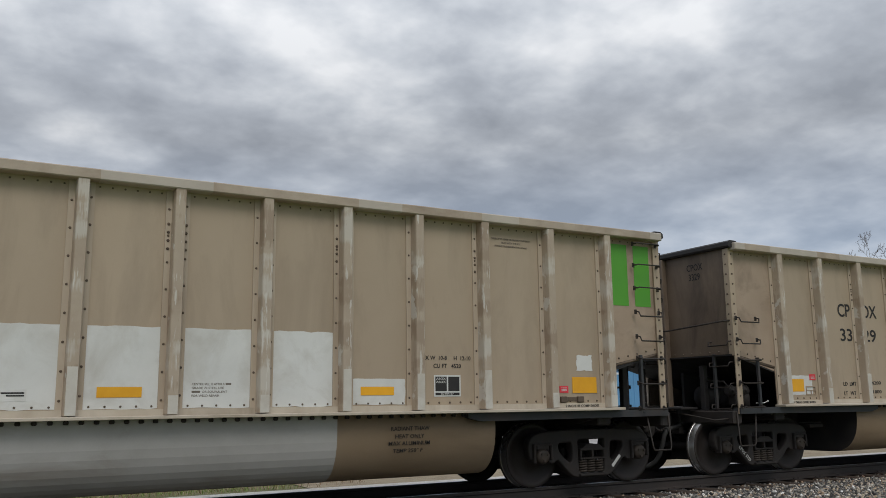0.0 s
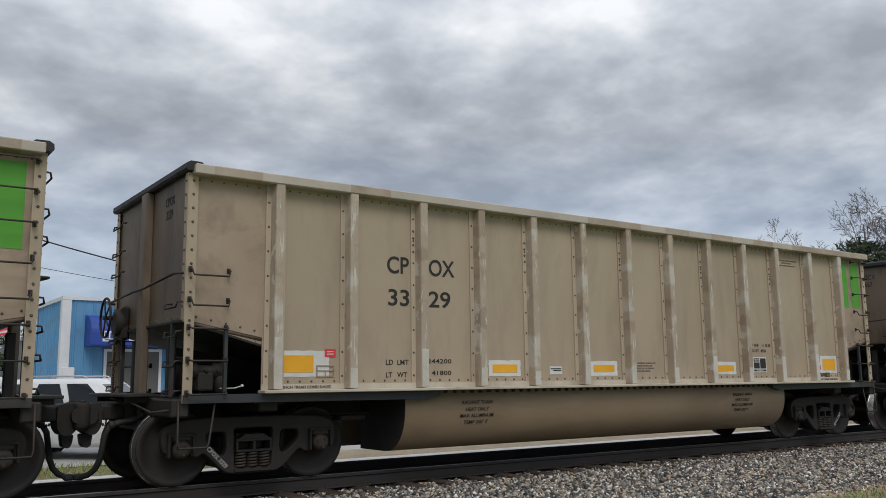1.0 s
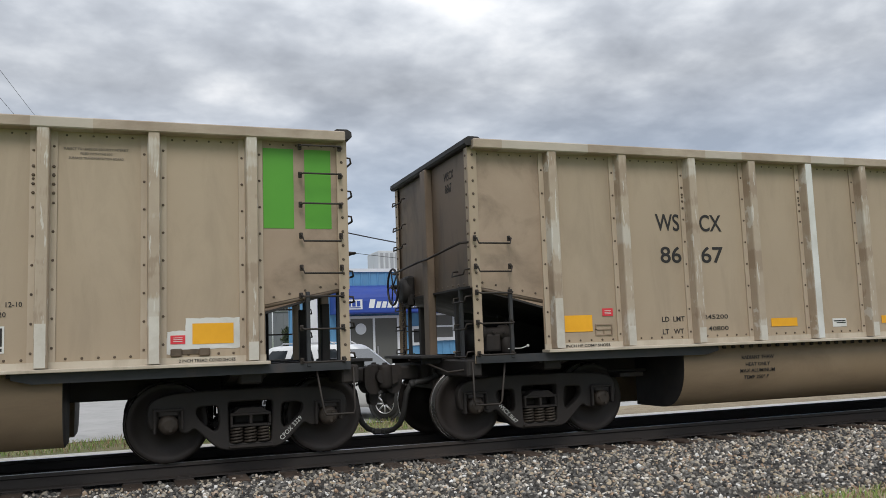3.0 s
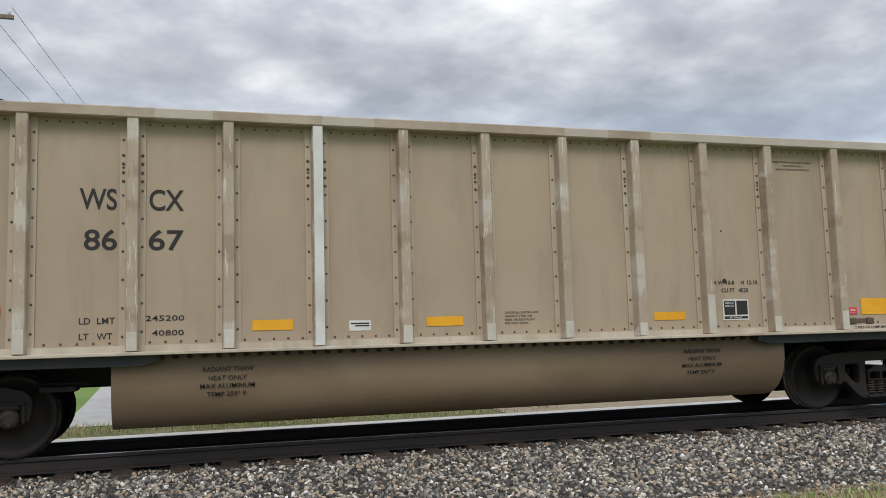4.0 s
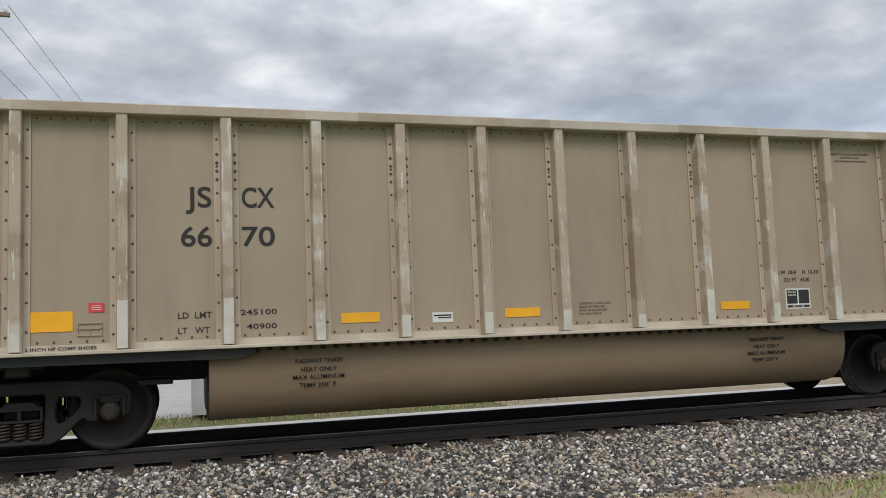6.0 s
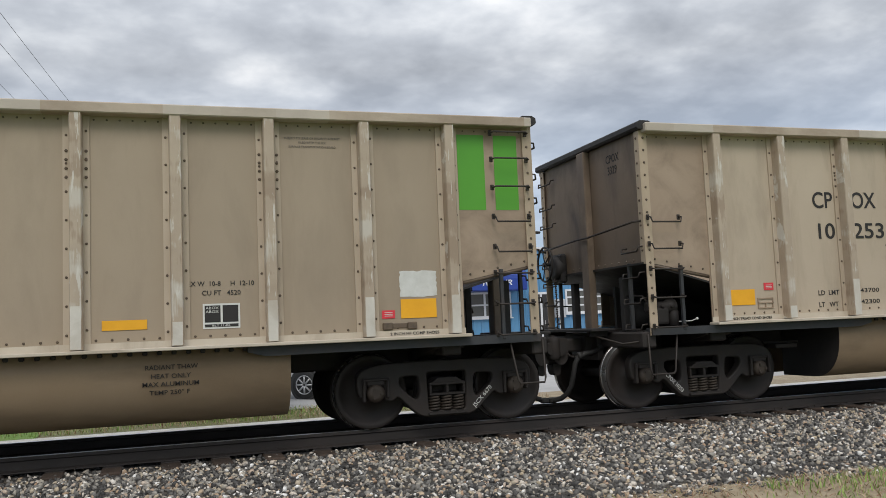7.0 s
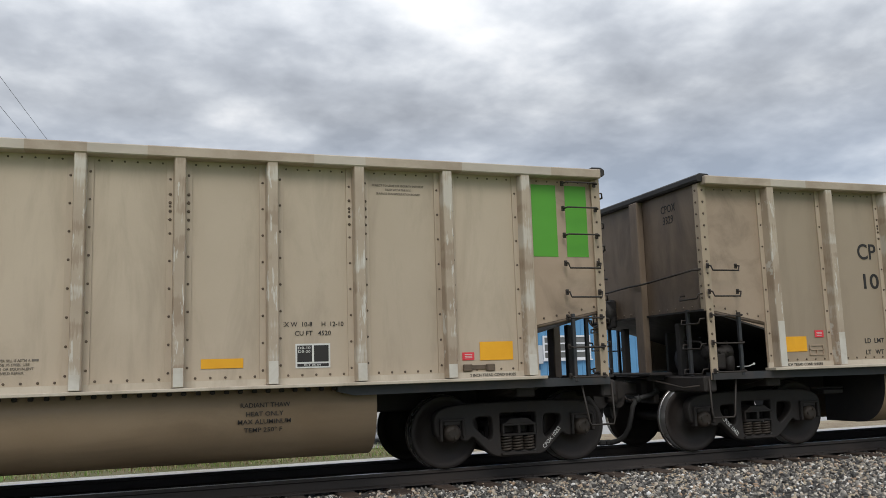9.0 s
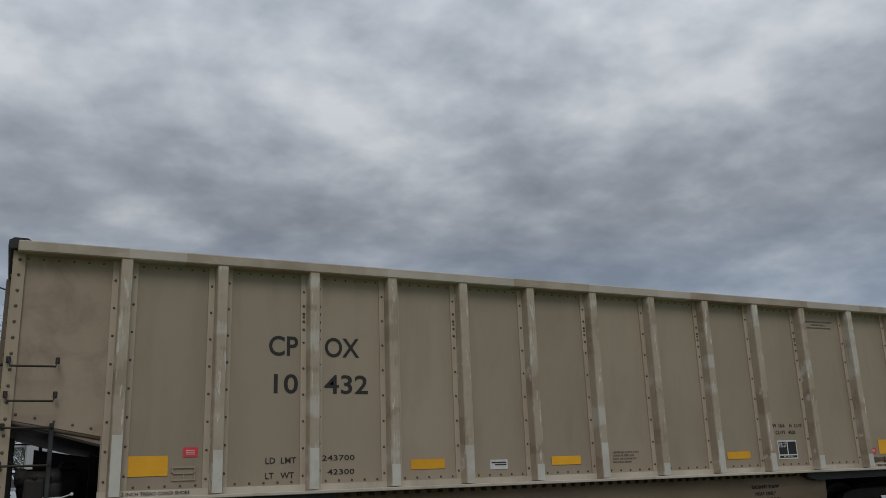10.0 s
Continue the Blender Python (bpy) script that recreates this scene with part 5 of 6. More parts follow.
BARK = surface("bark", (0.075, 0.058, 0.045), (0.15, 0.118, 0.094), 6, (0.8, 0.95), 0.0, 0.5, 30)
TWIG = surface("twigs", (0.075, 0.054, 0.044), (0.14, 0.102, 0.078), 2, (0.8, 0.95), 0.0, 0.0)
NEEDLE = stones_material("needles", ((0.0, (0.018, 0.032, 0.014)), (0.6, (0.045, 0.065, 0.028)), (1.0, (0.085, 0.10, 0.05))), .8)
BUD = stones_material("buds", ((0.0, (0.10, 0.088, 0.062)), (0.6, (0.155, 0.138, 0.095)), (1.0, (0.19, 0.19, 0.10))), .8)
PINE_WOOD = surface("pole_wood", (0.16, 0.125, 0.095), (0.27, 0.22, 0.175), 4, (0.8, 0.9), 0.0, 0.4, 30, stretch=(6, 6, .4))
WIRE = surface("wire_black", (0.02, 0.02, 0.022), (0.035, 0.035, 0.038), 4, (0.5, 0.7), 0.0, 0.0)


def ribbed_wall(x0, x1, y0, y1, z0, z1, material, name, parent, pitch=.30):
    """Vertical metal siding with raised ribs along a straight line, as one thick sheet."""
    bm = bmesh.new()
    d = Vector((x1 - x0, y1 - y0, 0))
    n = Vector((d.y, -d.x, 0)).normalized()
    count = max(1, int(d.length / pitch))
    u = d.normalized()
    pts = []
    for k in range(count):
        s = k * d.length / count
        for a, h in ((0, 0), (.02, .028), (.06, .028), (.08, 0)):
            pts.append(Vector((x0, y0, 0)) + u * (s + a) + n * h)
    pts.append(Vector((x1, y1, 0)))
    back = [pts[-1] - n * .15, pts[0] - n * .15]
    lo = [bm.verts.new((p.x, p.y, z0)) for p in pts + back]
    hi = [bm.verts.new((p.x, p.y, z1)) for p in pts + back]
    m = len(lo)
    for i in range(m):
        bm.faces.new((lo[i], lo[(i + 1) % m], hi[(i + 1) % m], hi[i]))
    bm.faces.new(hi)
    return part(name, bm, material, parent)


def window(parent, x0, x1, z0, z1, y, bars=1, rows=2, material=None):
    """A window set on a wall that faces -y: frame, panes and sill."""
    bm = bmesh.new()
    t = .07
    box(bm, x0, x0 + t, y - .05, y + .0, z0, z1)
    box(bm, x1 - t, x1, y - .05, y + .0, z0, z1)
    box(bm, x0 + t, x1 - t, y - .05, y + .0, z1 - t, z1)
    box(bm, x0 + t, x1 - t, y - .05, y + .0, z0, z0 + t)
    for k in range(1, bars):
        x = x0 + (x1 - x0) * k / bars
        box(bm, x - .04, x + .04, y - .048, y + .0, z0 + t, z1 - t)
    for k in range(1, rows):
        z = z0 + (z1 - z0) * k / rows
        box(bm, x0 + t, x1 - t, y - .045, y + .0, z - .03, z + .03)
    w = part("window", bm, TRIMW, parent, "white-framed window")
    bm = bmesh.new()
    box(bm, x0 + .04, x1 - .04, y - .030, y - .022, z0 + .04, z1 - .04)
    part("pane", bm, PANE, w)
    bm = bmesh.new()
    box(bm, x0 - .05, x1 + .05, y - .09, y - .052, z0 - .05, z0)
    part("sill", bm, TRIMW, w)
    return w


shop = thing("repair_shop", "low blue metal repair shop with a dark blue awning", "building", kind="")
FY, FX0, FX1, FTOP = 18.6, 5.95, 29.5, 4.06
ribbed_wall(FX0, FX1, FY, FY, -.1, FTOP - .12, SIDING, "front_wall", shop)
ribbed_wall(FX0, FX0, FY + 4.4, FY, -.1, FTOP - .12, SIDING, "side_wall", shop)
ribbed_wall(FX1, FX1, FY, FY + 4.4, -.1, FTOP - .12, SIDING, "side_wall", shop)
ribbed_wall(FX1, FX0, FY + 4.4, FY + 4.4, -.1, FTOP - .12, SIDING, "back_wall", shop)
bm = bmesh.new()
box(bm, FX0 - .06, FX1 + .06, FY - .07, FY + 4.47, FTOP - .12, FTOP)
part("roof", bm, TRIMW, shop, "flat roof with a white edge")
bm = bmesh.new()
box(bm, FX0 - .06, FX0 + .22, FY - .065, FY - .03, -.1, FTOP - .125)
box(bm, FX0 - .065, FX0 - .03, FY - .03, FY + .22, -.1, FTOP - .125)
part("corner_trim", bm, TRIMW, shop, "white corner trim")
bm = bmesh.new()
soft_box(bm, FX0 + .02, FX0 + .40, FY - .13, FY - .07, 1.05, 1.75, .02)
part("notice_board", bm, TRIMW, shop)
bm = bmesh.new()
prof = [(FY - .03, 2.42), (FY - .95, 2.42), (FY - .98, 2.46), (FY - .98, 2.85)]
prof += [(FY - .98 + .95 * (1 - math.cos(a)), 2.85 + .60 * math.sin(a)) for a in (math.pi / 2 * k / 8 for k in range(1, 9))]
prism_x(bm, prof, 6.62, 12.60)
awn = part("awning", bm, AWNING, shop, "dark blue barrel awning with white lettering")
bm = bmesh.new()
soft_box(bm, 6.96, 7.56, FY - .992, FY - .981, 2.56, 2.90, .004)
part("logo_field", bm, TRIMW, awn, "white logo field")
bm = bmesh.new()
for k in range(3):
    box(bm, 7.03 + .165 * k, 7.15 + .165 * k, FY - .998, FY - .9925, 2.66, 2.85)
box(bm, 7.03, 7.49, FY - .998, FY - .9925, 2.60, 2.63)
part("logo_shape", bm, AWNING, awn)
x = 7.78
for word in (9,):
    for k in range(word):
        bm = bmesh.new()
        w, h = (.24, .30) if k == 0 else (.195, .22)
        vs = [bm.verts.new((x + a * w + (c * .06 if c else 0), FY - .988 + d, 2.60 + c * h)) for d in (0, .006) for a, c in ((0, 0), (.8, 0), (.8, 1), (0, 1))]
        for face in ((0, 1, 2, 3), (4, 5, 6, 7), (0, 1, 5, 4), (1, 2, 6, 5), (2, 3, 7, 6), (3, 0, 4, 7)):
            bm.faces.new([vs[i] for i in face])
        part("letter_bar", bm, TRIMW, awn)
        x += w + .012
    x += .17
for text, size, x0, width in (("A", .215, 9.86, .23), ("UTO", .155, 10.10, .56), ("R", .215, 10.86, .22), ("EPAIR", .155, 11.09, .92)):
    under("lettering", letters(text, size * 1.35, TRIMW, width, .003, shear=.25), awn, pose(x0, FY - .986, 2.60, 90, 0, 0))


def door(parent, x0, x1, z0, z1, y, material, label):
    bm = bmesh.new()
    box(bm, x0, x0 + .09, y - .06, y, z0, z1)
    box(bm, x1 - .09, x1, y - .06, y, z0, z1)
    box(bm, x0 + .09, x1 - .09, y - .06, y, z1 - .09, z1)
    box(bm, (x0 + x1) / 2 - .04, (x0 + x1) / 2 + .04, y - .055, y, z0, z1 - .09)
    d = part("door", bm, TRIMW, parent, label)
    bm = bmesh.new()
    box(bm, x0 + .06, x1 - .06, y - .035, y - .028, z0, z1 - .06)
    part("door_leaf", bm, material, d)
    bm = bmesh.new()
    soft_box(bm, (x0 + x1) / 2 + .10, (x0 + x1) / 2 + .14, y - .10, y - .06, z0 + .95, z0 + 1.25, .01)
    part("door_handle", bm, ALLOY, d)


WY = FY - .028
door(shop, 7.25, 9.15, .02, 2.36, WY, PANE, "white-framed glass double door")
bm = bmesh.new()
lathe(bm, [(.20, WY - .045), (.20, WY - .038)], 20, "y", (7.72, 0, 1.9))
part("door_sticker", bm, TRIMW, shop)
window(shop, 10.2, 12.3, 1.45, 2.40, WY, 2, 2)
window(shop, 14.55, 16.60, 1.50, 2.42, WY, 2, 3)
window(shop, 18.9, 21.0, 1.50, 2.42, WY, 2, 2)
window(shop, 23.0, 24.4, 1.3, 2.5, WY, 1, 2)
door(shop, 13.05, 14.0, .02, 2.35, WY, TRIM, "dark steel door in a white frame")
door(shop, 25.2, 26.3, .02, 2.45, WY, SIDING, "pale blue steel door")
door(shop, 21.6, 22.6, .02, 2.35, WY, TRIM, "dark door in a white frame")
bm = bmesh.new()
soft_box(bm, 9.6, 10.1, WY - .04, WY - .002, 1.25, 1.95, .01)
sgn = part("wall_sign", bm, TRIMW, shop, "white-framed notice on the wall")
bm = bmesh.new()
box(bm, 9.69, 10.01, WY - .046, WY - .041, 1.36, 1.84)
part("sign_face", bm, TRIM, sgn)
bm = bmesh.new()
soft_box(bm, 14.06, 14.46, WY - .22, WY - .002, 1.35, 2.05, .02)
tube(bm, [(14.26, WY - .10, 1.35), (14.26, WY - .10, 0.0)], .04, 8)
part("meter_box", bm, GREYMETAL, shop, "grey meter box with a pipe")
roof_unit = thing("roof_unit", "pale grey air conditioning unit on the flat roof", "air conditioner")
bm = bmesh.new()
soft_box(bm, 8.9, 10.8, FY + 1.6, FY + 3.2, FTOP, FTOP + .85, .03)
case = part("case", bm, GREYMETAL, roof_unit)
bm = bmesh.new()
for k in range(9):
    box(bm, 8.98 + .2 * k, 9.10 + .2 * k, FY + 1.585, FY + 1.60, FTOP + .12, FTOP + .75)
part("grille", bm, ROOFGREY, case)
bm = bmesh.new()
tube(bm, [(11.4, FY + 2.0, FTOP), (11.4, FY + 2.0, FTOP + .7)], .08, 8)
tube(bm, [(12.2, FY + .12, FTOP), (12.2, FY + .12, 4.75)], .035, 8)
part("vent_pipe", bm, GREYMETAL, roof_unit)
pot = thing("planter", "pale pot with a small evergreen by the door", "planter", m=on_land(9.38, 17.9))
bm = bmesh.new()
lathe(bm, [(.14, 0), (.22, .45), (.25, .47), (.22, .48)], 16, "z")
part("pot", bm, TRIMW, pot)


def leaf_cloud(centres, radii, count, size, material, seed, name="leaves"):
    """Many small leaf faces scattered in uneven clumps."""
    r = np.random.default_rng(seed)
    k = r.integers(0, len(centres), count)
    c, rad = np.array(centres)[k], np.array(radii)[k]
    d = r.normal(size=(count, 3))
    d /= np.linalg.norm(d, axis=1, keepdims=True)
    p = c + d * (r.uniform(0.25, 1.0, (count, 1)) ** .6) * rad
    a, b = r.normal(size=(count, 3)), r.normal(size=(count, 3))
    a /= np.linalg.norm(a, axis=1, keepdims=True)
    b = np.cross(a, b)
    b /= np.linalg.norm(b, axis=1, keepdims=True)
    s = r.uniform(.5, 1.0, (count, 1)) * size
    v = np.stack([p - a * s, p + b * s * .5, p + a * s], 1).reshape(-1, 3)
    return from_arrays(name, v, np.arange(3 * count).reshape(-1, 3), material)


under("shrub", leaf_cloud([(0, 0, .62), (0, 0, .85)], [(.22, .22, .2), (.16, .16, .22)], 500, .05, NEEDLE, 3), pot)

# ---- signal cabinet ----
cab = thing("signal_cabinet", "pale grey steel railway signal cabinet on short legs", "cabinet", m=pose(1.32, 6.45, 0))
bm = bmesh.new()
prism(bm, [(-1.05, -.30), (1.06, -.30), (1.06, 2.17), (0.0, 2.265), (-1.05, 2.17)], 0, 1.8)
body = part("case", bm, GREYMETAL, cab)
bm = bmesh.new()
for s in (-1, 1):
    a, b = (0, 2.27), (s * 1.10, 2.165)
    prism(bm, [a, b, (b[0], b[1] + .035), (a[0], a[1] + .04)][::s], -.06, 1.86)
part("roof", bm, GREYMETAL, cab)
bm = bmesh.new()
soft_box(bm, -.36, .40, -.03, -.002, -.10, 1.78, .01)
cdoor = part("door", bm, GREYMETAL, cab, "flush grey steel door")
bm = bmesh.new()
for x0, x1, z0, z1 in ((-.40, -.365, -.12, 1.82), (.405, .44, -.12, 1.82), (-.365, .405, 1.785, 1.82)):
    box(bm, x0, x1, -.022, -.001, z0, z1)
part("door_frame", bm, ROOFGREY, cdoor)
bm = bmesh.new()
for k in range(3):
    soft_box(bm, -.02, .22, -.05, -.031, 1.44 + .07 * k, 1.475 + .07 * k, .006)
part("louvre", bm, TRIMW, cdoor)
bm = bmesh.new()
for k in range(3):
    soft_box(bm, .0, .20, -.05, -.031, .06 + .06 * k, .09 + .06 * k, .006)
part("louvre", bm, TRIMW, cdoor)
bm = bmesh.new()
soft_box(bm, -.34, -.26, -.09, -.03, .78, .90, .01)
for z in (.15, .85, 1.5):
    soft_box(bm, -.385, -.335, -.05, -.025, z, z + .12, .005)
part("door_handle", bm, ALLOY, cdoor)
bm = bmesh.new()
soft_box(bm, -.02, .17, -.14, -.001, 1.92, 2.10, .02)
part("lamp", bm, TRIMW, cab, "white wall lamp")
bm = bmesh.new()
soft_box(bm, .68, .84, -.06, -.001, 1.75, 1.98, .01)
ind = part("indicator_box", bm, ROOFGREY, cab)
bm = bmesh.new()
soft_box(bm, .71, .81, -.068, -.058, 1.82, 1.92, .01)
part("indicator_glass", bm, TRIM, ind)
for x in (-.72, -.25, .25, .72):
    bm = bmesh.new()
    soft_box(bm, x - .06, x + .06, .1, .22, land(6.5) - .05, -.29, .008)
    part("leg", bm, TRIM, cab)
bm = bmesh.new()
tube(bm, [(-1.16, .3, 1.95), (-1.16, .3, 2.02), (-1.30, .3, 2.08)], .03, 6)
lathe(bm, [(.02, 2.12), (.13, 2.05), (.13, 2.02)], 14, "z", (-1.20, .3, 0))
part("vent_cowl", bm, GREYMETAL, cab)


# ---- trees ----
def bare_tree(x, y, h, seed, label, spread=.5, levels=5, twig=.010):
    """A leafless tree: tapered trunk that forks low, rising limbs, and side shoots upon side shoots down to fine twigs."""
    r = random.Random(seed)
    root = thing("tree", label, "tree", m=pose(x, y, land(y) - .05))
    trunk, crown = bmesh.new(), bmesh.new()
    shoots = (8, 8, 7, 5, 3)

    def grow(p, d, length, rad, level):
        steps = 5 if level < 2 else 3 if level < 4 else 2
        pts = [p]
        for k in range(steps):
            d = (d + Vector((r.gauss(0, .13), r.gauss(0, .13), r.gauss(0, .09) + (.045 if level else .0)))).normalized()
            p = p + d * (length / steps)
            pts.append(p)
        end = max(rad * (.62 if level == 0 else .35), twig * .55)
        tube(trunk if level < 2 else crown, pts, max(rad, twig), 8 if level == 0 else 5 if level == 1 else 3, end, cap=False)
        if level >= levels:
            return
        turn = r.uniform(0, 6.28)
        n = shoots[level]
        for k in range(n):
            f = .42 + .58 * (k + r.random()) / n if level == 0 else .18 + .82 * (k + r.random()) / n
            q = f * steps
            i = min(int(q), steps - 1)
            start = pts[i].lerp(pts[i + 1], q - i)
            way = (pts[i + 1] - pts[i]).normalized()
            turn += 2.4 + r.gauss(0, .4)
            side = Matrix.Rotation(turn, 3, way) @ way.orthogonal().normalized()
            lean = spread * (2.1 - 1.75 * (f - .42) / .58) * r.uniform(.8, 1.2) if level == 0 else r.uniform(.55, 1.1)
            nd = (way + side * lean).normalized()
            size = h * r.uniform(.52, .70) if level == 0 else length * r.uniform(.40, .58) * (1.18 - .55 * f)
            grow(start, nd, size, (rad + (end - rad) * f) * (.62 if level == 0 else .55), level + 1)

    grow(Vector((0, 0, 0)), Vector((r.gauss(0, .05), 0, 1)), h * .30, h * .021, 0)
    part("trunk", trunk, BARK, root)
    part("crown", crown, TWIG, root)
    return root


def evergreen(x, y, h, w, seed, label, round_top=False, count=2600, leaf=0.0):
    root = thing("evergreen", label, "tree", m=pose(x, y, land(y) - .05))
    r = random.Random(seed)
    bm = bmesh.new()
    tube(bm, [(0, 0, 0), (r.uniform(-.2, .2), 0, h * .5), (0, 0, h * .92)], h * .02, 7, .03)
    trunk = part("trunk", bm, BARK, root)
    cs, rs = [], []
    for k in range(34):
        f = r.uniform(.12, 1.0) ** .8
        if round_top:
            reach = w * (.55 + .45 * math.sin(math.pi * min(1, f * .95)))
            f = .25 + .75 * f
        else:
            reach = w * (1.04 - f)
        a = r.uniform(0, 6.28)
        d = reach * r.uniform(.2, .85)
        cs.append((d * math.cos(a), d * math.sin(a), h * f * .95))
        q = max(.25, reach * r.uniform(.30, .5))
        rs.append((q, q, q * .55))
    under("crown", leaf_cloud(cs, rs, count, leaf or .05 * w + .14, NEEDLE, seed, "crown"), root)
    return root


def at(az, dist):
    """A place by its bearing and distance from where the filmer stands."""
    return (dist * math.sin(radians(az)), EYE[1] + dist * math.cos(radians(az)))


TREES = [
    (0.9, 46, 9.3, 1, "leafless spreading tree with a fine twiggy crown", .62, 5),
    (4.4, 54, 8.0, 2, "leafless twiggy tree behind the signal cabinet", .6, 5),
    (-12.0, 95, 8.5, 3, "leafless tree behind the far shop", .5, 4),
    (54.0, 80, 13.0, 15, "leafless tree behind the pines", .85, 5),
    (56.6, 78, 13.0, 16, "leafless tree behind the pines", .85, 5),
    (61.2, 64, 13.2, 8, "tall leafless tree above the pines", .62, 5),
    (64.0, 62, 12.4, 9, "tall leafless tree above the pines", .62, 5),
    (67.0, 60, 12.6, 10, "tall leafless tree above the pines", .62, 5),
]
for az, dist, h, seed, label, spread, levels in TREES:
    bare_tree(*at(az, dist), h, seed, label, spread, levels, .014 if dist > 57 else .008)
for k, (az, dist, h, w) in enumerate(((54.5, 72, 8.4, 2.8), (57.5, 66, 9.4, 3.6), (59.4, 62, 9.4, 3.6), (61.4, 60, 10.0, 3.6), (63.4, 58, 9.6, 3.6), (65.3, 60, 10.2, 3.8), (67.3, 56, 9.8, 3.6), (69.6, 56, 10.4, 3.6), (72.0, 54, 10.0, 3.6), (50.5, 82, 7.5, 2.6), (47.5, 86, 7.0, 2.8))):
    evergreen(*at(az, dist), h, w, 20 + k, "dark green pine in the row behind the railway", True, 3200)
evergreen(*at(6.5, 62), 6.6, 2.3, 40, "dark green spruce behind the signal cabinet", count=5200)
evergreen(*at(9.75, 40.5), 2.0, .75, 41, "small dark evergreen shrub beside the blue shop", count=900)
for k in range(18):
    az = -8.6 + .40 * k + .08 * math.sin(k * 2.3)
    evergreen(*at(az, 206 + (k % 3) * 2), 8.0 + (k * 7 % 4) * .4, 1.5, 50 + k, "dark evergreen in the hedge behind the far shop", True, 1500, .55)
cs = []
for k, az in enumerate(np.arange(-16, 73, .55)):
    top = 11.0 + 3.0 * abs(math.sin(az * 1.3)) + 2.0 * abs(math.sin(az * .37 + 1.0))
    for f in (.35, .72):
        cs.append((*at(az, 226 + 12 * math.sin(k * 2.1 + f * 5)), top * f))
tagged(new("far_woods", leaf_cloud(cs, [(3.2, 4.0, 3.9)] * len(cs), 170000, .5, BUD, 77, "far_woods")), "brown leafless woods along the horizon", "woods", kind="stuff")

# ---- far buildings, poles and wires ----
far = thing("far_shop", "dark grey gabled shop with white pillars", "building", m=pose(*at(-7.53, 190), land(177)))
bm = bmesh.new()
box(bm, -8.6, 4.2, 0, 16, -.1, 4.0)
box(bm, 4.2, 10.4, 1.6, 16, -.1, 4.0)
prism(bm, [(-8.6, 4.0), (0, 4.0), (-4.3, 7.0)], .02, .3)
part("wall", bm, FAR_WALL, far)
bm = bmesh.new()
for z in (0, .18):
    vs = [bm.verts.new(p) for p in ((-9.0, -.5, 3.75 + z), (-4.3, -.5, 7.03 + z), (-4.3, 16, 7.03 + z), (-9.0, 16, 3.75 + z), (.4, -.5, 3.75 + z), (.4, 16, 3.75 + z))]
    bm.faces.new((vs[0], vs[1], vs[2], vs[3]))
    bm.faces.new((vs[1], vs[4], vs[5], vs[2]))
prism_x(bm, [(-.6, 3.95), (-.6, 4.15), (8.0, 6.25), (16.4, 4.15), (16.4, 3.95), (8.0, 6.05)], -1.0, 10.8)
part("roof", bm, ROOFGREY, far, "pale grey sloped roof")
for k in range(6):
    bm = bmesh.new()
    box(bm, 4.5 + .78 * k, 4.86 + .78 * k, -.2, .1, 0, 3.95)
    part("pillar", bm, TRIMW, far, "white pillar")
bm = bmesh.new()
box(bm, -6.2, -3.2, -.10, 0, 4.35, 5.75)
sign = part("sign", bm, TRIMW, far, "white sign with a dark oval line")
bm = bmesh.new()
soft_box(bm, -5.8, -3.5, -.14, -.105, 4.9, 5.2, .1)
part("sign_mark", bm, TRIM, sign)
for x, z in ((-3.1, 1.5), (2.4, 1.4), (3.2, 1.4)):
    window(far, x, x + .7, z, z + 1.3, -.002, 1, 2)
for x in (.1, 1.3):
    bm = bmesh.new()
    box(bm, x, x + .22, -.08, 0, 0, 2.8)
    part("corner_trim", bm, TRIMW, far)
build_vehicle("pickup", "white pickup truck parked before the far shop", "pickup", on_land(*at(-9.1, 180), 18), CAR_WHITE, 5.4, 1.95, 1.85, (-.9, 1.1, -.6, .5), 1.05, .95)
build_vehicle("pickup", "white pickup truck parked beside the pillars", "pickup", on_land(*at(-5.2, 180), -120), CAR_WHITE, 5.4, 1.95, 1.85, (-.9, 1.1, -.6, .5), 1.05, .95)
build_vehicle("sedan", "dark car parked before the far shop", "car", on_land(*at(-8.3, 182), 80), CAR_DARK, 4.4, 1.75, 1.45, (-1.8, 1.0, -1.1, .2), .92, .8)
shed = thing("grey_shed", "grey ribbed metal shed beyond the lot", "shed", m=pose(0, 0, 0))
sx, sy = at(9.9, 66)
ribbed_wall(sx - 2.2, sx + 2.2, sy, sy, land(sy) - .1, 4.15, FAR_WALL, "wall", shed, .5)
bm = bmesh.new()
box(bm, sx - 2.3, sx + 2.3, sy - .1, sy + 3, 4.15, 4.3)
part("roof", bm, ROOFGREY, shed)


def utility_pole(x, y, h, label, arms=(), r=.15, material=None):
    p = thing("utility_pole", label, "utility pole", m=pose(x, y, land(y) - .1))
    bm = bmesh.new()
    tube(bm, [(0, 0, 0), (0, 0, h)], r, 10, r * .66)
    part("pole", bm, material or PINE_WOOD, p)
    for z, half in arms:
        bm = bmesh.new()
        soft_box(bm, -half, half, -.16, -.05, z, z + .11, .01)
        arm = part("cross_arm", bm, PINE_WOOD, p)
        for s in (-.9, -.35, .35, .9):
            bm = bmesh.new()
            lathe(bm, [(.02, z + .11), (.05, z + .15), (.04, z + .20), (.05, z + .23), (.02, z + .26)], 8, "z", (s * half, -.1, 0))
            part("insulator", bm, TRIMW, arm)
    return p


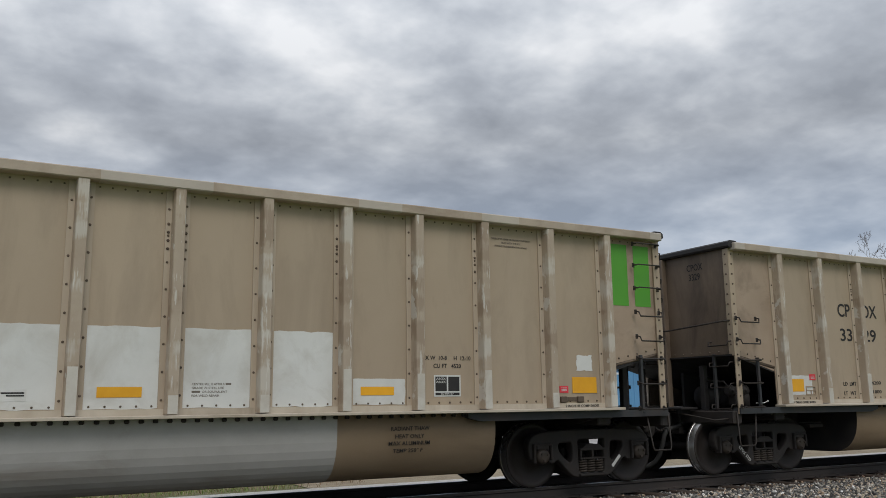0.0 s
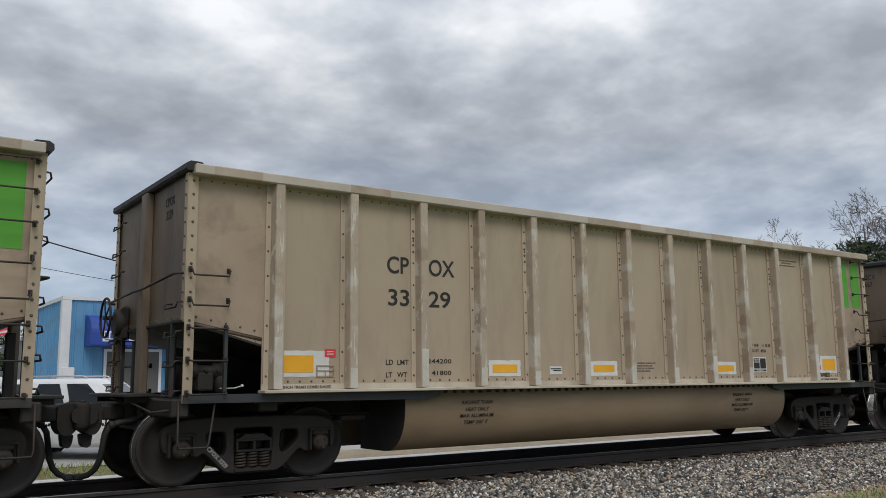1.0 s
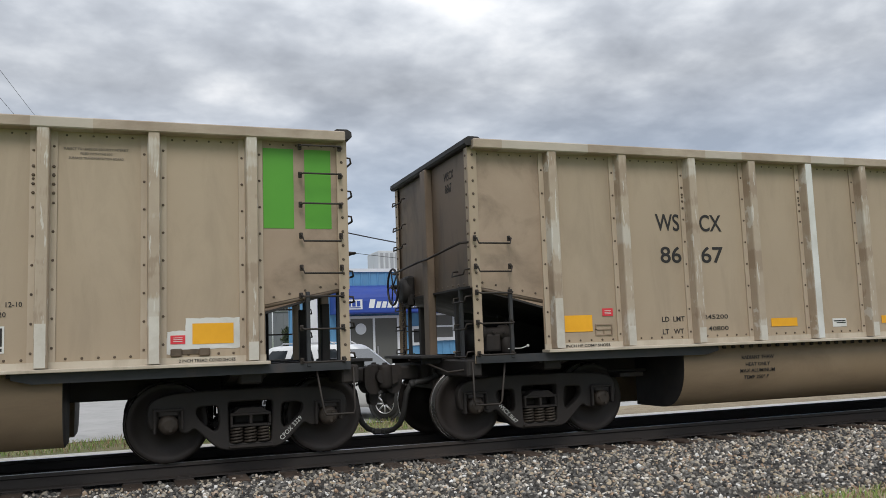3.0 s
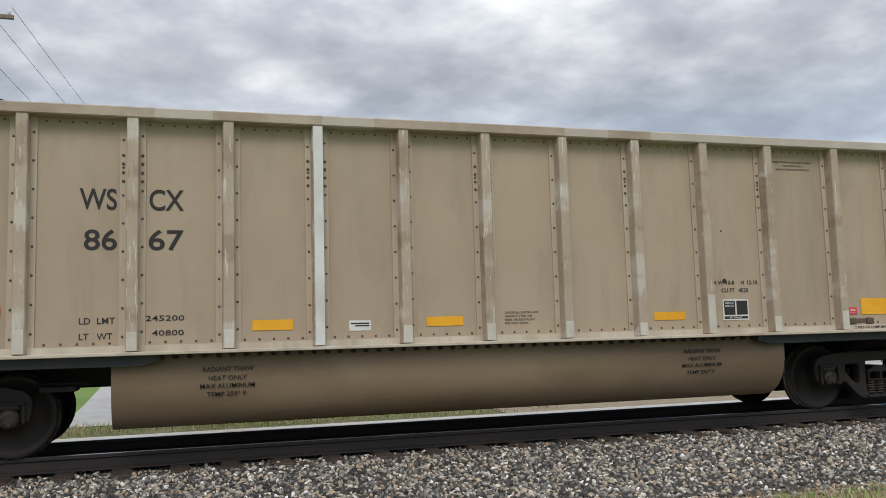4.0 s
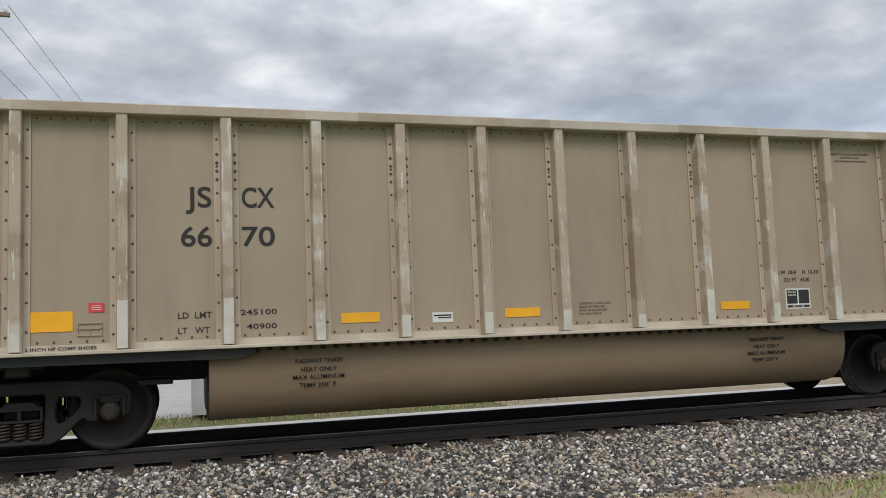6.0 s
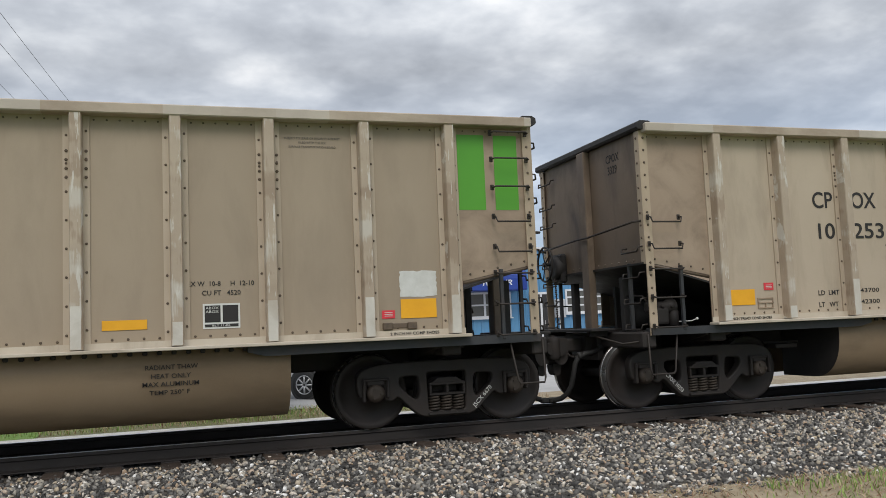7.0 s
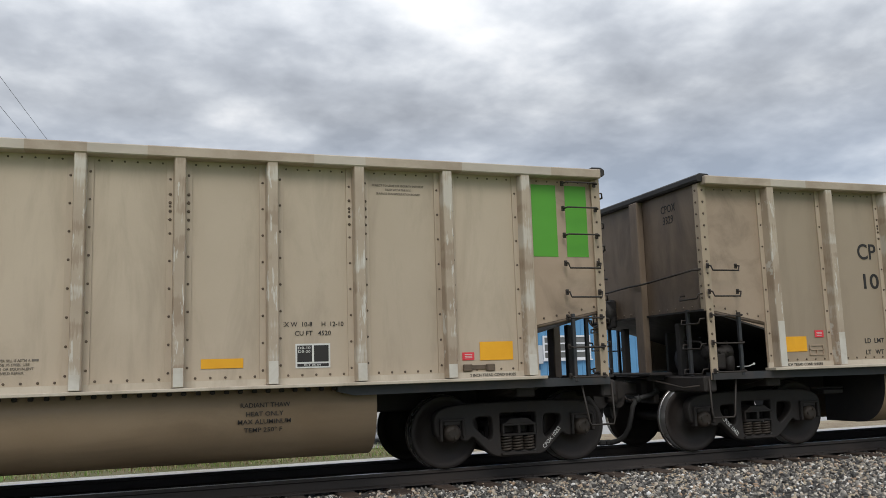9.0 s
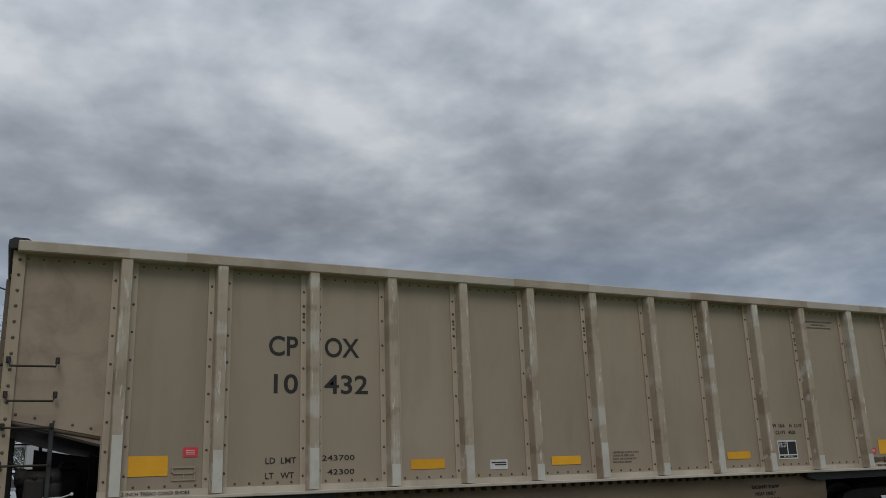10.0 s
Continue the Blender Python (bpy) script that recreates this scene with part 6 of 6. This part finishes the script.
def wire(points, sag, label, r=.012):
    a, b = Vector(points[0]), Vector(points[1])
    n = 24
    pts = [a.lerp(b, k / n) - Vector((0, 0, sag * 4 * (k / n) * (1 - k / n))) for k in range(n + 1)]
    bm = bmesh.new()
    tube(bm, pts, r, 5)
    return tagged(new("overhead_wire", data("overhead_wire", bm, WIRE)), label, "wire", "overhead wires")


px, py = -5.35, 13.4
utility_pole(px, py, 11.0, "tall weathered wooden utility pole with cross arms", ((10.25, 1.15), (8.9, .6)))
qx, qy = at(-3.5, 86)
utility_pole(qx, qy, 13.2, "slim grey pole beyond the road", (), .08, GREYMETAL)
rx, ry = at(-6.17, 150)
utility_pole(rx, ry, 9.8, "slim grey pole beside the road")
ex, ey = 1.3, 78.0
utility_pole(ex, ey, 9.4, "wooden utility pole half hidden by the bare tree", ((8.8, 1.1),))
for s, z in ((1.10, 10.25), (.42, 10.25), (.52, 8.9)):
    wire([(px + s, py - .1, z), (ex + s, ey - .1, z + .6)], .5, "thin dark overhead wire running away from the track", .007)
wire([(px, py, 8.07), (12.2, FY + .1, 4.6)], .57, "thick dark cable sagging to the shop roof", .022)
wire([(px, py, 6.14), (12.2, FY + .1, 4.2)], .35, "thin cable to the shop roof", .009)
wire([(px, py, 6.5), (qx, qy, 9.9)], .6, "thin cable to the pole beyond the road", .012)
flag = thing("flag_pole", "white flag pole with a small striped flag", "flag pole", m=pose(*at(8.75, 60), land(48)))
bm = bmesh.new()
tube(bm, [(0, 0, 0), (0, 0, 4.4)], .05, 8, .03)
part("pole", bm, TRIMW, flag)
for k in range(7):
    bm = bmesh.new()
    z = 3.25 + .14 * k
    vs = [bm.verts.new((-.05 - .24 * i, .08 * math.sin(i * 1.3) + dy, z + dz - .05 * i)) for dy in (0, .01) for dz in (0, .14) for i in range(5)]
    for o, flip in ((0, 1), (10, -1)):
        for i in range(4):
            bm.faces.new((vs[o + i], vs[o + i + 1], vs[o + 6 + i], vs[o + 5 + i]))
    part("flag_stripe", bm, RED if k % 2 == 0 else TRIMW, flag)
mail = thing("mailbox", "dark mailbox on a post beside the road", "mailbox", m=on_land(*at(-7.6, 43)))
bm = bmesh.new()
tube(bm, [(0, 0, 0), (0, 0, 1.0)], .05, 6)
part("post", bm, TRIMW, mail)
bm = bmesh.new()
soft_box(bm, -.25, .25, -.1, .1, 1.0, 1.24, .06, 2)
part("box", bm, TRIM, mail)


# ---- what moves ----
def motions():
    """The train rolls left at a steady pace, each wheelset turning with it."""
    for i, car in enumerate(CARS):
        walk(car, [(.5 * k, pose(train_x(.5 * k) + PITCH * i, 0, 0)) for k in range(21)])
    steps = [2 * k / FPS for k in range(151)]
    for ob, x in CAR_WHEELS:
        walk(ob, [(t, pose(x, 0, .459, 0, math.degrees((train_x(t) - train_x(0)) / .459), 0)) for t in steps])


motions()
